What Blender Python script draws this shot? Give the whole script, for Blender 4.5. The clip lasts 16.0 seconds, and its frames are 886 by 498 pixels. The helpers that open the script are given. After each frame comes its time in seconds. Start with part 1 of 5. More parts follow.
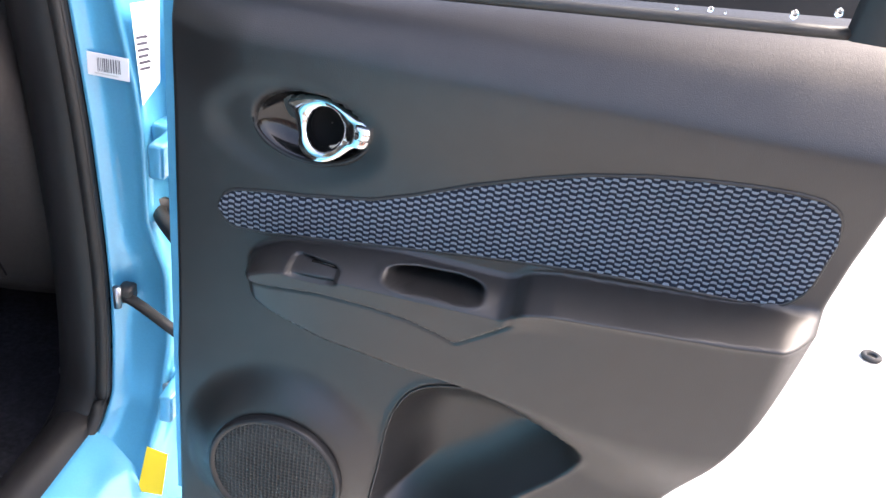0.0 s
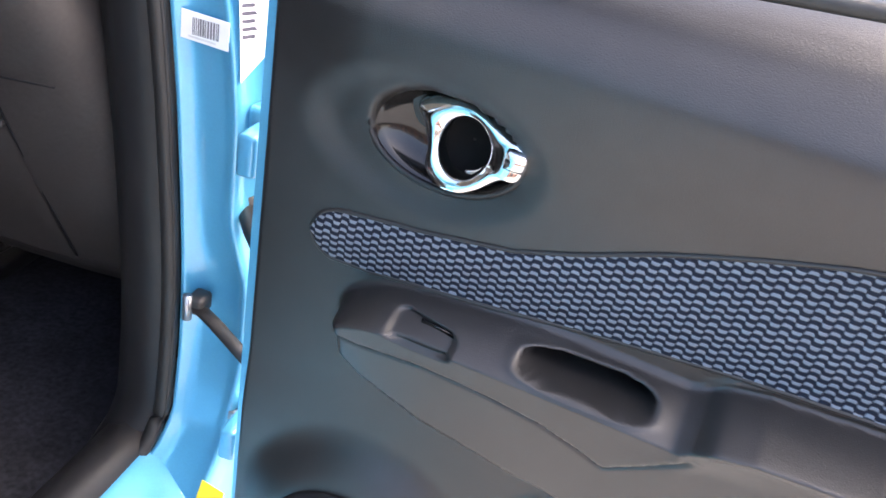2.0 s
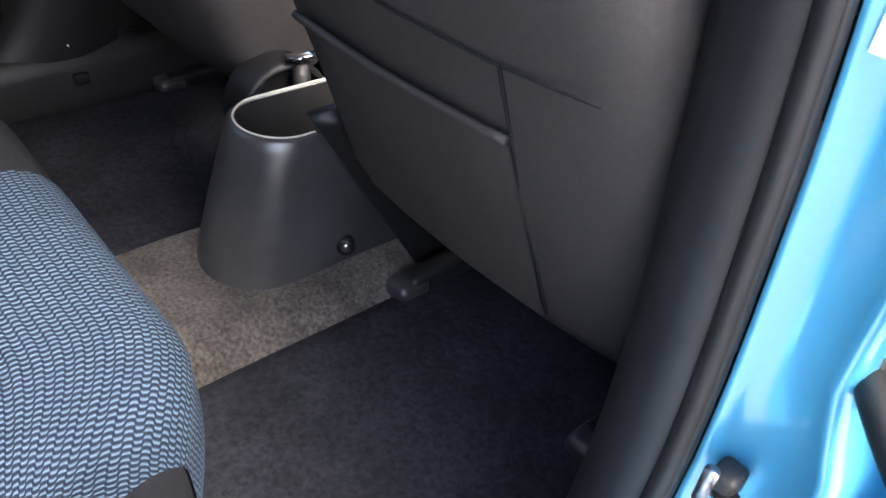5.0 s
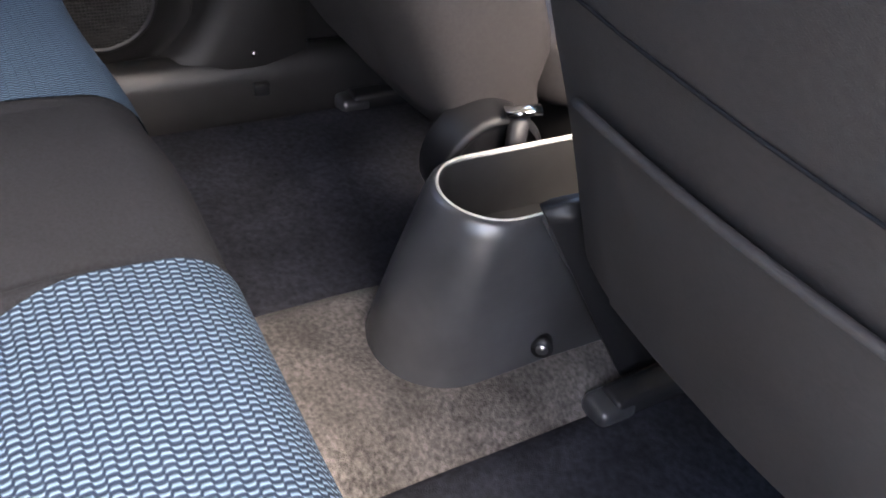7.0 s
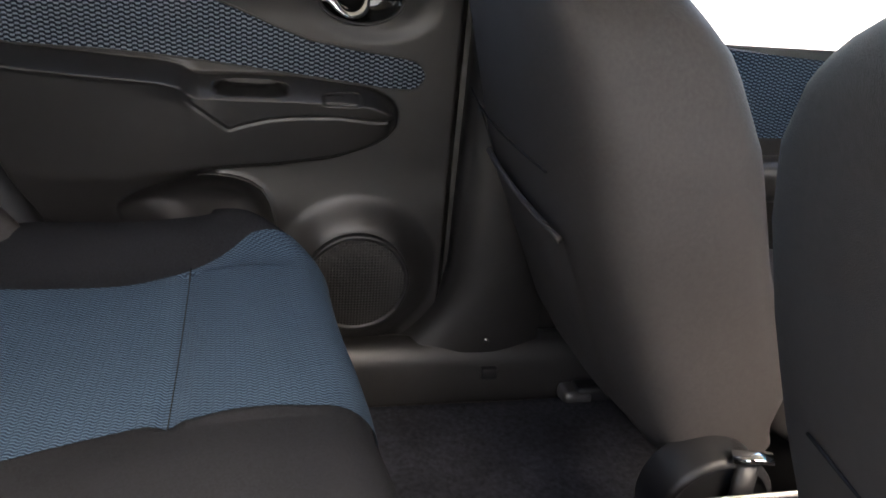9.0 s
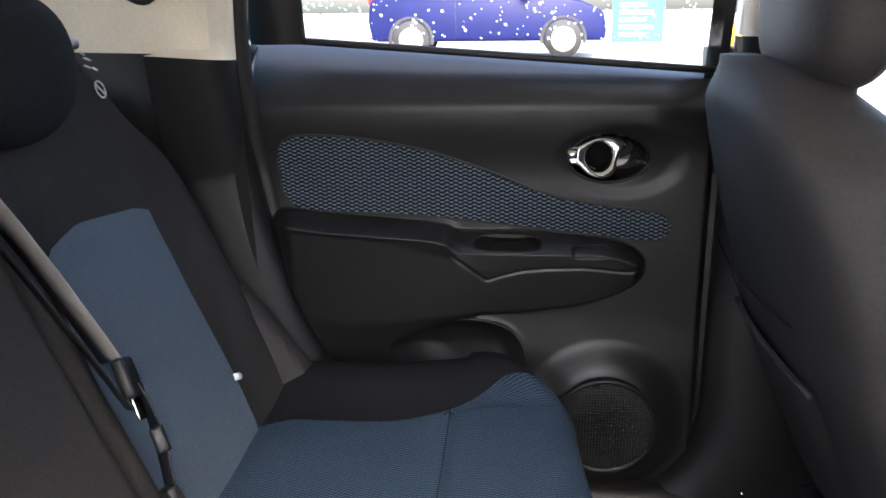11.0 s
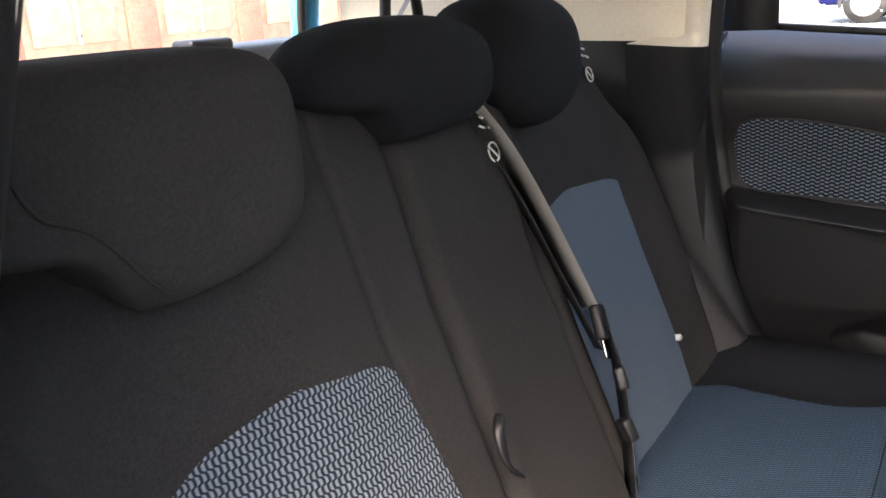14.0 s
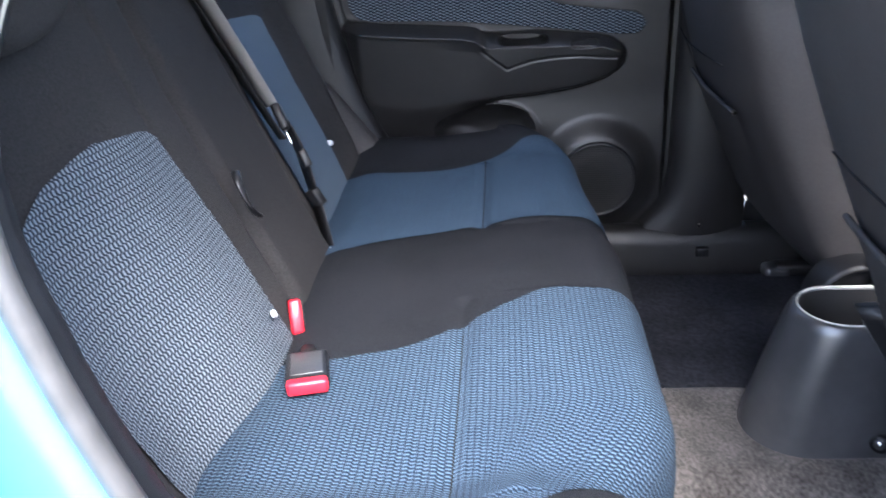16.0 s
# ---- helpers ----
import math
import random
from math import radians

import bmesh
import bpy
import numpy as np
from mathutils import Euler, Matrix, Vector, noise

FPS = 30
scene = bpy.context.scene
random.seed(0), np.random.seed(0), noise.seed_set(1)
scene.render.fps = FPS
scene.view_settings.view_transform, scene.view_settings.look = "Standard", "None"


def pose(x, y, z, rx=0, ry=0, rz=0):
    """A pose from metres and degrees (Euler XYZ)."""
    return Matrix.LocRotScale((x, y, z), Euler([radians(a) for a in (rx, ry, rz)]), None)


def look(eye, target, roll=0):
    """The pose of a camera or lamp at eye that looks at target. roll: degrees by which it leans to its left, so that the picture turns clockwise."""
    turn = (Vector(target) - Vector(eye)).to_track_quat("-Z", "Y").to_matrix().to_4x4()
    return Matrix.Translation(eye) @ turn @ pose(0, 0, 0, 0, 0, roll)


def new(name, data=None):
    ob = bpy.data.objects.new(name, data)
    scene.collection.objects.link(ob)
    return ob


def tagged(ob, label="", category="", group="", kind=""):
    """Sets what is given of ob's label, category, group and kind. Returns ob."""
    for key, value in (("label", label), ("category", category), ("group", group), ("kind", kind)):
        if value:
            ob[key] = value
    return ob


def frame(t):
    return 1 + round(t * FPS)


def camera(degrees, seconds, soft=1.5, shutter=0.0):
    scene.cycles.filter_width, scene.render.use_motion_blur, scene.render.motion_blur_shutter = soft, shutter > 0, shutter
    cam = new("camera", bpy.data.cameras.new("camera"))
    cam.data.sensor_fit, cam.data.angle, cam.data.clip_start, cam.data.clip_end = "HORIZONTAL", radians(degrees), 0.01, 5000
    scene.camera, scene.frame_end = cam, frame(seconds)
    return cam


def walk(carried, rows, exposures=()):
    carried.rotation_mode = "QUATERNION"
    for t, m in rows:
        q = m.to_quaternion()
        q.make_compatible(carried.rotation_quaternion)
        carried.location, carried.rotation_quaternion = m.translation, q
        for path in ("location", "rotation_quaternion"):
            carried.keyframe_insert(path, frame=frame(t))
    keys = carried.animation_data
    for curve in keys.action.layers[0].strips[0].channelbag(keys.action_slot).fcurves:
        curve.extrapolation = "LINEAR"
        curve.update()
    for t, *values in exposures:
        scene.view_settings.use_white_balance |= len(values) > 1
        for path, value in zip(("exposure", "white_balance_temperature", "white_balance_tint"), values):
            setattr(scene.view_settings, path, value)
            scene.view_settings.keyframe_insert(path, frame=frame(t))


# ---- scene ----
cam = camera(57.8, 16.0, soft=1.5, shutter=0.2)
PATH = [
    (0, (1.262, -0.975, 1.273), (1.183, 0.796, 0.348), 8.4),
    (0.5, (1.274, -0.962, 1.261), (1.143, 0.799, 0.324), 8.9),
    (1, (1.256, -0.895, 1.232), (1.067, 0.853, 0.278), 9.4),
    (1.5, (1.222, -0.804, 1.218), (0.994, 0.92, 0.232), 10.9),
    (2, (1.193, -0.733, 1.208), (0.859, 0.972, 0.217), 12.2),
    (2.5, (1.159, -0.648, 1.19), (0.605, 0.995, 0.194), 10.9),
    (3, (1.121, -0.557, 1.176), (0.303, 0.952, 0.149), 7.8),
    (3.5, (1.079, -0.507, 1.156), (0.043, 0.829, 0.088), 5.8),
    (4, (1.016, -0.487, 1.14), (-0.117, 0.73, 0.03), 5.8),
    (6.3, (0.683, -0.398, 1.024), (-0.383, 0.683, -0.279), 10.8),
    (6.5, (0.656, -0.394, 1.032), (-0.46, 0.642, -0.264), 10.4),
    (7, (0.601, -0.386, 1.036), (-0.674, 0.511, -0.217), 9.6),
    (7.5, (0.582, -0.375, 1.056), (-0.84, 0.391, -0.123), 8.3),
    (8, (0.567, -0.365, 1.083), (-0.979, 0.301, 0.002), 7.3),
    (8.5, (0.551, -0.373, 1.113), (-1.11, 0.192, 0.154), 6.8),
    (9, (0.56, -0.382, 1.141), (-1.199, 0.071, 0.305), 5.8),
    (11.3, (0.637, -0.375, 1.198), (-1.27, -0.658, 0.664), -1.3),
    (11.5, (0.644, -0.379, 1.199), (-1.255, -0.732, 0.681), -1.6),
    (12, (0.662, -0.383, 1.202), (-1.201, -0.914, 0.705), -2.4),
    (12.5, (0.685, -0.394, 1.2), (-1.123, -1.087, 0.697), -3.0),
    (13, (0.7, -0.402, 1.208), (-1.039, -1.233, 0.672), -3.5),
    (13.5, (0.729, -0.408, 1.216), (-0.92, -1.395, 0.66), -3.7),
    (14, (0.77, -0.408, 1.238), (-0.796, -1.497, 0.635), -3.3),
    (14.5, (0.843, -0.425, 1.228), (-0.772, -1.409, 0.579), -3.8),
    (15, (0.947, -0.461, 1.214), (-0.795, -1.142, 0.503), -4.7),
    (15.5, (1.039, -0.457, 1.189), (-0.739, -0.918, 0.397), -4.4),
    (16, (1.139, -0.433, 1.163), (-0.669, -0.588, 0.322), -3.0),
]
EXPOSURES = [(0, 2.75, 6900, 18), (1.5, 3.0, 6900, 19), (2.5, 2.95, 6750, 17), (4, 2.95, 6350, 13), (6.5, 3.92, 6600, 16), (8, 3.85, 6900, 13), (9, 3.45, 7100, 12), (11.5, 3.25, 6500, 12), (13.5, 3.35, 7200, 15), (14.3, 3.5, 7200, 15), (15, 3.8, 6200, 14), (15.5, 3.8, 5800, 13), (16, 3.65, 5650, 12)]
walk(cam, [(t, look(eye, target, roll)) for t, eye, target, roll in PATH], EXPOSURES)

# ---- light ----
world = bpy.data.worlds.new("world")
scene.world = world
world.use_nodes = True
wn = world.node_tree.nodes
sky = wn.new("ShaderNodeTexSky")
sky.sky_type, sky.sun_disc = "NISHITA", False
sky.sun_elevation, sky.sun_rotation = radians(52), radians(77)
sky.air_density, sky.dust_density, sky.ozone_density = 1.0, 4.0, 1.0
wn["Background"].inputs["Strength"].default_value = 0.15
world.node_tree.links.new(sky.outputs[0], wn["Background"].inputs["Color"])
sun = new("sun", bpy.data.lights.new("sun", "SUN"))
sun.data.energy, sun.data.angle, sun.data.color = 1.1, radians(40), (1.0, 0.95, 0.88)
sun.matrix_world = look((3.0, 0.7, 4.0), (0, 0, 0))


# ---- materials ----
def mat(name, color, rough=0.5, metal=0.0, vary=0.15, scale=40.0, bump=0.0, bump_scale=600.0, coat=0.0, spec=0.5, stain=0.1, stain_scale=5.0, sheen=0.0):
    """Principled material with a fine grain, a broad stain and a fine relief."""
    m = bpy.data.materials.new(name)
    m.use_nodes = True
    n, l = m.node_tree.nodes, m.node_tree.links
    b = n["Principled BSDF"]
    b.inputs["Roughness"].default_value, b.inputs["Metallic"].default_value = rough, metal
    b.inputs["Coat Weight"].default_value, b.inputs["Specular IOR Level"].default_value = coat, spec
    b.inputs["Coat Roughness"].default_value = 0.05
    b.inputs["Sheen Weight"].default_value = sheen
    tc = n.new("ShaderNodeTexCoord")
    fine, wide = n.new("ShaderNodeTexNoise"), n.new("ShaderNodeTexNoise")
    fine.inputs["Scale"].default_value, wide.inputs["Scale"].default_value = scale, stain_scale
    fine.inputs["Detail"].default_value = 4
    l.new(tc.outputs["Object"], fine.inputs["Vector"])
    l.new(tc.outputs["Object"], wide.inputs["Vector"])
    r1, r2 = n.new("ShaderNodeMapRange"), n.new("ShaderNodeMapRange")
    for r, k, src in ((r1, vary, fine), (r2, stain, wide)):
        r.inputs["From Min"].default_value, r.inputs["From Max"].default_value = 0.3, 0.7
        r.inputs["To Min"].default_value, r.inputs["To Max"].default_value = 1 - k, 1 + k
        l.new(src.outputs["Fac"], r.inputs["Value"])
    mul = n.new("ShaderNodeMath")
    mul.operation = "MULTIPLY"
    l.new(r1.outputs[0], mul.inputs[0])
    l.new(r2.outputs[0], mul.inputs[1])
    sc = n.new("ShaderNodeVectorMath")
    sc.operation = "SCALE"
    sc.inputs[0].default_value = color
    l.new(mul.outputs[0], sc.inputs["Scale"])
    l.new(sc.outputs[0], b.inputs["Base Color"])
    rr = n.new("ShaderNodeMapRange")
    rr.inputs["To Min"].default_value, rr.inputs["To Max"].default_value = max(rough - 0.06, 0.02), min(rough + 0.06, 1)
    l.new(wide.outputs["Fac"], rr.inputs["Value"])
    l.new(rr.outputs[0], b.inputs["Roughness"])
    if bump:
        tex, bp = n.new("ShaderNodeTexNoise"), n.new("ShaderNodeBump")
        tex.inputs["Scale"].default_value, tex.inputs["Detail"].default_value = bump_scale, 3
        bp.inputs["Strength"].default_value, bp.inputs["Distance"].default_value = bump, 0.002
        l.new(tc.outputs["Object"], tex.inputs["Vector"])
        l.new(tex.outputs["Fac"], bp.inputs["Height"])
        l.new(bp.outputs[0], b.inputs["Normal"])
    return m


def weave(name, light, dark, period=0.022, row=0.0095, cover=0.5, sharp=4.0, swing=0.25, pinch=0.5, soft=0.15):
    """Cloth with staggered pale dashes on a dark ground, in metres of the UV map."""
    m = mat(name, light, rough=0.85, sheen=0.0, spec=0.2)
    n, l = m.node_tree.nodes, m.node_tree.links
    b = n["Principled BSDF"]

    def op(kind, a, c=None, d=None):
        x = n.new("ShaderNodeMath")
        x.operation = kind
        for k, v in enumerate((a, c, d)):
            if v is None:
                continue
            if isinstance(v, (int, float)):
                x.inputs[k].default_value = v
            else:
                l.new(v, x.inputs[k])
        return x.outputs[0]

    uv, sep = n.new("ShaderNodeUVMap"), n.new("ShaderNodeSeparateXYZ")
    warp, mixv = n.new("ShaderNodeTexNoise"), n.new("ShaderNodeVectorMath")
    warp.inputs["Scale"].default_value = 60
    mixv.operation = "MULTIPLY_ADD"
    mixv.inputs[1].default_value = (0.002, 0.002, 0)
    l.new(uv.outputs[0], warp.inputs["Vector"])
    l.new(warp.outputs["Color"], mixv.inputs[0])
    l.new(uv.outputs[0], mixv.inputs[2])
    l.new(mixv.outputs[0], sep.inputs[0])
    s = op("SINE", op("MULTIPLY", sep.outputs[0], 2 * math.pi / period))
    sq = op("MULTIPLY", op("TANH", op("MULTIPLY", s, sharp)), swing)
    ph = op("FRACT", op("ADD", op("DIVIDE", sep.outputs[1], row), sq))
    band = op("SUBTRACT", 1.0, op("ABSOLUTE", op("MULTIPLY_ADD", ph, 2.0, -1.0)))
    gap = op("MINIMUM", op("MULTIPLY_ADD", op("ABSOLUTE", s), 1.1, 1 - pinch), 1.0)
    hgt = op("MULTIPLY", band, gap)
    k = n.new("ShaderNodeMapRange")
    k.interpolation_type = "SMOOTHSTEP"
    k.inputs["From Min"].default_value, k.inputs["From Max"].default_value = 1 - soft - cover, 1 + soft - cover
    l.new(hgt, k.inputs["Value"])
    mx = n.new("ShaderNodeMix")
    mx.data_type = "RGBA"
    mx.inputs["A"].default_value, mx.inputs["B"].default_value = (*dark, 1), (*light, 1)
    l.new(k.outputs[0], mx.inputs["Factor"])
    thread = n.new("ShaderNodeTexNoise")
    thread.inputs["Scale"].default_value = 900
    l.new(uv.outputs[0], thread.inputs["Vector"])
    tr = n.new("ShaderNodeMapRange")
    tr.inputs["To Min"].default_value, tr.inputs["To Max"].default_value = 0.75, 1.25
    l.new(thread.outputs["Fac"], tr.inputs["Value"])
    sc = n.new("ShaderNodeVectorMath")
    sc.operation = "SCALE"
    l.new(mx.outputs["Result"], sc.inputs[0])
    l.new(tr.outputs[0], sc.inputs["Scale"])
    l.new(sc.outputs[0], b.inputs["Base Color"])
    bp = n.new("ShaderNodeBump")
    bp.inputs["Strength"].default_value, bp.inputs["Distance"].default_value = 0.6, 0.002
    l.new(k.outputs[0], bp.inputs["Height"])
    l.new(bp.outputs[0], b.inputs["Normal"])
    return m


def glass(name, tint, rough=0.0, ior=1.1):
    m = bpy.data.materials.new(name)
    m.use_nodes = True
    b = m.node_tree.nodes["Principled BSDF"]
    b.inputs["Base Color"].default_value, b.inputs["Roughness"].default_value = (*tint, 1), rough
    b.inputs["Transmission Weight"].default_value, b.inputs["IOR"].default_value = 1.0, ior
    return m


PLASTIC = mat("door_plastic", (0.0125, 0.0120, 0.0120), 0.38, spec=0.50, vary=0.12, bump=0.2, bump_scale=900, stain=0.12)
TRIM = mat("trim_plastic", (0.011, 0.011, 0.012), 0.40, vary=0.1, bump=0.2, bump_scale=900, spec=0.35)
SOFT = mat("console_plastic", (0.040, 0.040, 0.042), 0.31, stain=0.3, stain_scale=9.0, vary=0.15, spec=0.9, bump=0.12, bump_scale=1100)
# pale colour for the light caught on the cup holder's rim
RIM_GLINT = mat("rim_glint", (0.60, 0.58, 0.50), 0.4, vary=0.15)
RUBBER = mat("rubber_seal", (0.012, 0.0115, 0.011), 0.55, vary=0.2, bump=0.1)
# paler copy of the rubber: skylight on the near seal, put into colour
SEAL_LIT = mat("rubber_seal_lit", (0.045, 0.044, 0.042), 0.45, vary=0.2, bump=0.1, spec=0.6)
TAN = mat("tan_panel", (0.34, 0.24, 0.17), 0.85, vary=0.15, scale=8)
GLOSS = mat("gloss_black", (0.006, 0.006, 0.006), 0.14, vary=0.05, coat=0.1, spec=0.35)
# near-black for the handle's eye: the shade of a deep hole as colour
DEEP = mat("hole_shade", (0.004, 0.004, 0.004), 0.8, vary=0.1, spec=0.1)
CHROME = mat("chrome", (0.66, 0.66, 0.65), 0.10, 1.0, vary=0.03, stain=0.04)
STEEL = mat("dull_steel", (0.35, 0.35, 0.36), 0.35, 1.0)
CLOTH = mat("black_cloth", (0.0108, 0.0115, 0.0138), 0.92, vary=0.3, scale=350, bump=0.5, bump_scale=1500, spec=0.12, stain=0.15)
# lighter copy of the black cloth, making up for dim light on the backrests
CLOTH_LIT = mat("black_cloth_lit", (0.026, 0.0242, 0.0240), 0.92, vary=0.25, scale=350, bump=0.5, bump_scale=1500, spec=0.2, stain=0.12)
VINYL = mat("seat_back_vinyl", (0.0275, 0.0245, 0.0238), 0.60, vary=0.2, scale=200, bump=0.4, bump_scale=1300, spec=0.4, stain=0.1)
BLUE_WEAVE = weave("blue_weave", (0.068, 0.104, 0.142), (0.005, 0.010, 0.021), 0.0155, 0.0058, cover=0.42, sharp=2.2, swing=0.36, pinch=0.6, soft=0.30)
# the cushion's weave again, with light on the near backrest put into its colours
LIT_WEAVE = weave("lit_wave_weave", (0.165, 0.190, 0.215), (0.013, 0.018, 0.026), 0.0155, 0.0058, cover=0.50, sharp=2.2, swing=0.36, pinch=0.6, soft=0.27)
# far-seat copies of the cloth: shade in the cushion's colours, light in the backrest's
RIB_DIM = weave("dim_rib_weave", (0.048, 0.080, 0.117), (0.008, 0.017, 0.034), 0.013, 0.0054, cover=0.52, sharp=1.4, swing=0.35, pinch=0.4, soft=0.25)
FAR_BACK_LIT = weave("lit_back_weave", (0.112, 0.148, 0.185), (0.045, 0.064, 0.088), 0.010, 0.004, cover=0.6, sharp=1.1, swing=0.35, pinch=0.3, soft=0.3)
BLUE_DOOR = weave("blue_door_weave", (0.135, 0.160, 0.192), (0.006, 0.009, 0.017), 0.0155, 0.0067, cover=0.44, sharp=2.2, swing=0.25, pinch=0.55, soft=0.2)
PAINT = mat("blue_paint", (0.078, 0.37, 0.57), 0.32, 0.2, vary=0.03, scale=300, coat=1.0, stain=0.05)
BEIGE = mat("beige_trim", (0.80, 0.73, 0.60), 0.6, vary=0.05, scale=200, bump=0.15, stain=0.05)
CARPET = mat("tunnel_carpet", (0.076, 0.069, 0.063), 1.0, vary=0.5, scale=160, bump=1.0, bump_scale=500, spec=0.05, stain=0.4, stain_scale=14, sheen=0.1)
MATTING = mat("floor_mat", (0.020, 0.021, 0.026), 0.95, vary=0.35, scale=120, bump=0.8, bump_scale=700, spec=0.1, stain=0.25, stain_scale=10)
WEBBING = mat("belt_webbing", (0.25, 0.235, 0.22), 0.7, vary=0.1, scale=500, bump=0.3, bump_scale=900)
RED = mat("red_button", (0.65, 0.015, 0.03), 0.35, vary=0.05)
WHITE = mat("white_label", (0.80, 0.80, 0.80), 0.5, vary=0.02)
YELLOW = mat("yellow_label", (0.85, 0.62, 0.02), 0.5, vary=0.02)
INK = mat("ink", (0.04, 0.04, 0.06), 0.6)
BARINK = mat("faded_ink", (0.16, 0.16, 0.17), 0.6)
GREYINK = mat("grey_ink", (0.58, 0.58, 0.56), 0.6)
PANE = glass("window_glass", (0.92, 0.96, 0.95), 0.0, 1.02)
DROP = glass("rain_drop", (1, 1, 1), 0.0, 1.33)
CONCRETE = mat("pale_concrete", (0.38, 0.365, 0.335), 0.85, vary=0.2, scale=30, stain=0.15, stain_scale=0.6, bump=0.3, bump_scale=80)
CARBLUE = mat("dark_blue_paint", (0.003, 0.006, 0.060), 0.45, 0.0, vary=0.03, spec=0.2)
TYRE = mat("tyre", (0.03, 0.03, 0.03), 0.8)
ALLOY = mat("wheel_alloy", (0.6, 0.6, 0.62), 0.3, 0.7)
LAMPRED = mat("tail_lamp_red", (0.5, 0.02, 0.03), 0.15, coat=1.0)
TEAL = mat("teal_sign", (0.03, 0.50, 0.50), 0.5, vary=0.05)
DARKGLASS = mat("tinted_glass", (0.02, 0.025, 0.03), 0.05, coat=1.0)
WALL = mat("sandy_wall", (0.40, 0.31, 0.23), 0.85, vary=0.15, scale=8, stain=0.25, stain_scale=1.2)
BROWN = mat("brown_wall", (0.16, 0.10, 0.06), 0.85, vary=0.3, scale=12, stain=0.3, stain_scale=0.8)
DARKPAINT = mat("dark_grey_paint", (0.012, 0.012, 0.013), 0.55, 0.0, vary=0.05, spec=0.2)
BRICKRED = mat("red_panel", (0.40, 0.14, 0.10), 0.8, vary=0.2)


# ---- mesh helpers ----
def finish(name, me, material, parent=None, label="", smooth=True):
    me.materials.append(material)
    if smooth:
        me.polygons.foreach_set("use_smooth", [True] * len(me.polygons))
    me.update()
    ob = new(name, me)
    if parent:
        ob.parent = parent
    if label:
        ob["label"] = label
    return ob


def thing(name, label, category, group="", kind="", at=(0, 0, 0)):
    ob = new(name)
    ob.location = at
    ob.empty_display_size = 0.05
    return tagged(ob, label, category, group, kind)


def part(name, bm, material, parent=None, label="", smooth=True):
    me = bpy.data.meshes.new(name)
    bmesh.ops.recalc_face_normals(bm, faces=bm.faces)
    bm.to_mesh(me)
    bm.free()
    return finish(name, me, material, parent, label, smooth)


def sheet(name, rows, material, parent=None, label="", uv=None, loop_u=False, flip=False, caps=False):
    """A smooth surface through rows of points; loop_u closes each row; caps fill the first and last row."""
    rows = np.asarray(rows, float)
    nv, nu = rows.shape[:2]
    idx = np.arange(nv * nu).reshape(nv, nu)
    a = idx[:-1]
    b = idx[1:]
    if loop_u:
        faces = np.stack([a, np.roll(a, -1, 1), np.roll(b, -1, 1), b], -1).reshape(-1, 4)
    else:
        faces = np.stack([a[:, :-1], a[:, 1:], b[:, 1:], b[:, :-1]], -1).reshape(-1, 4)
    if flip:
        faces = faces[:, ::-1]
    faces = faces.tolist()
    if caps:
        first, last = idx[0].tolist(), idx[-1].tolist()
        faces += [first if flip else first[::-1], last[::-1] if flip else last]
    me = bpy.data.meshes.new(name)
    me.from_pydata(rows.reshape(-1, 3).tolist(), [], faces)
    if uv is not None:
        flat = np.asarray(uv, float).reshape(-1, 2)
        layer = me.uv_layers.new(name="UVMap")
        loops = np.zeros(len(me.loops), int)
        me.loops.foreach_get("vertex_index", loops)
        layer.data.foreach_set("uv", flat[loops].ravel())
    return finish(name, me, material, parent, label)


def tube(name, path, radius, material, parent=None, label="", sides=10, closed=False, flat=1.0, axis=(0, 0, 1)):
    """A round or flattened rod along a path."""
    path = np.asarray(path, float)
    n = len(path)
    tang = np.roll(path, -1, 0) - np.roll(path, 1, 0) if closed else np.gradient(path, axis=0)
    rows = []
    for p, t in zip(path, tang):
        t = t / (np.linalg.norm(t) + 1e-9)
        ref = np.array(axis, float) if abs(np.dot(t, axis)) < 0.95 else np.array((1.0, 0, 0))
        s = np.cross(t, ref)
        s /= np.linalg.norm(s)
        k = np.cross(s, t)
        rows.append([p + radius * (math.cos(q) * s + flat * math.sin(q) * k) for q in np.arange(sides) * 2 * math.pi / sides])
    if closed:
        rows.append(rows[0])
    return sheet(name, rows, material, parent, label, loop_u=True, caps=not closed)


def smooth_path(pts, per=8, closed=False):
    """A curve through points."""
    pts = [np.array(p, float) for p in pts]
    n = len(pts)
    out = []
    for i in range(n if closed else n - 1):
        p0, p1, p2, p3 = (pts[(i + k) % n] if closed else pts[min(max(i + k, 0), n - 1)] for k in (-1, 0, 1, 2))
        for s in np.arange(per) / per:
            out.append(0.5 * (2 * p1 + (p2 - p0) * s + (2 * p0 - 5 * p1 + 4 * p2 - p3) * s**2 + (3 * p1 - p0 - 3 * p2 + p3) * s**3))
    if not closed:
        out.append(pts[-1])
    return np.array(out)


def box(name, lo, hi, material, parent=None, label="", bevel=0.004, segs=2):
    bm = bmesh.new()
    bmesh.ops.create_cube(bm, size=1)
    lo, hi = Vector(lo), Vector(hi)
    for v in bm.verts:
        v.co = Vector([(lo[k] + hi[k]) / 2 + v.co[k] * (hi[k] - lo[k]) for k in range(3)])
    if bevel:
        bmesh.ops.bevel(bm, geom=bm.edges[:], offset=bevel, segments=segs, affect="EDGES", profile=0.5)
    return part(name, bm, material, parent, label)


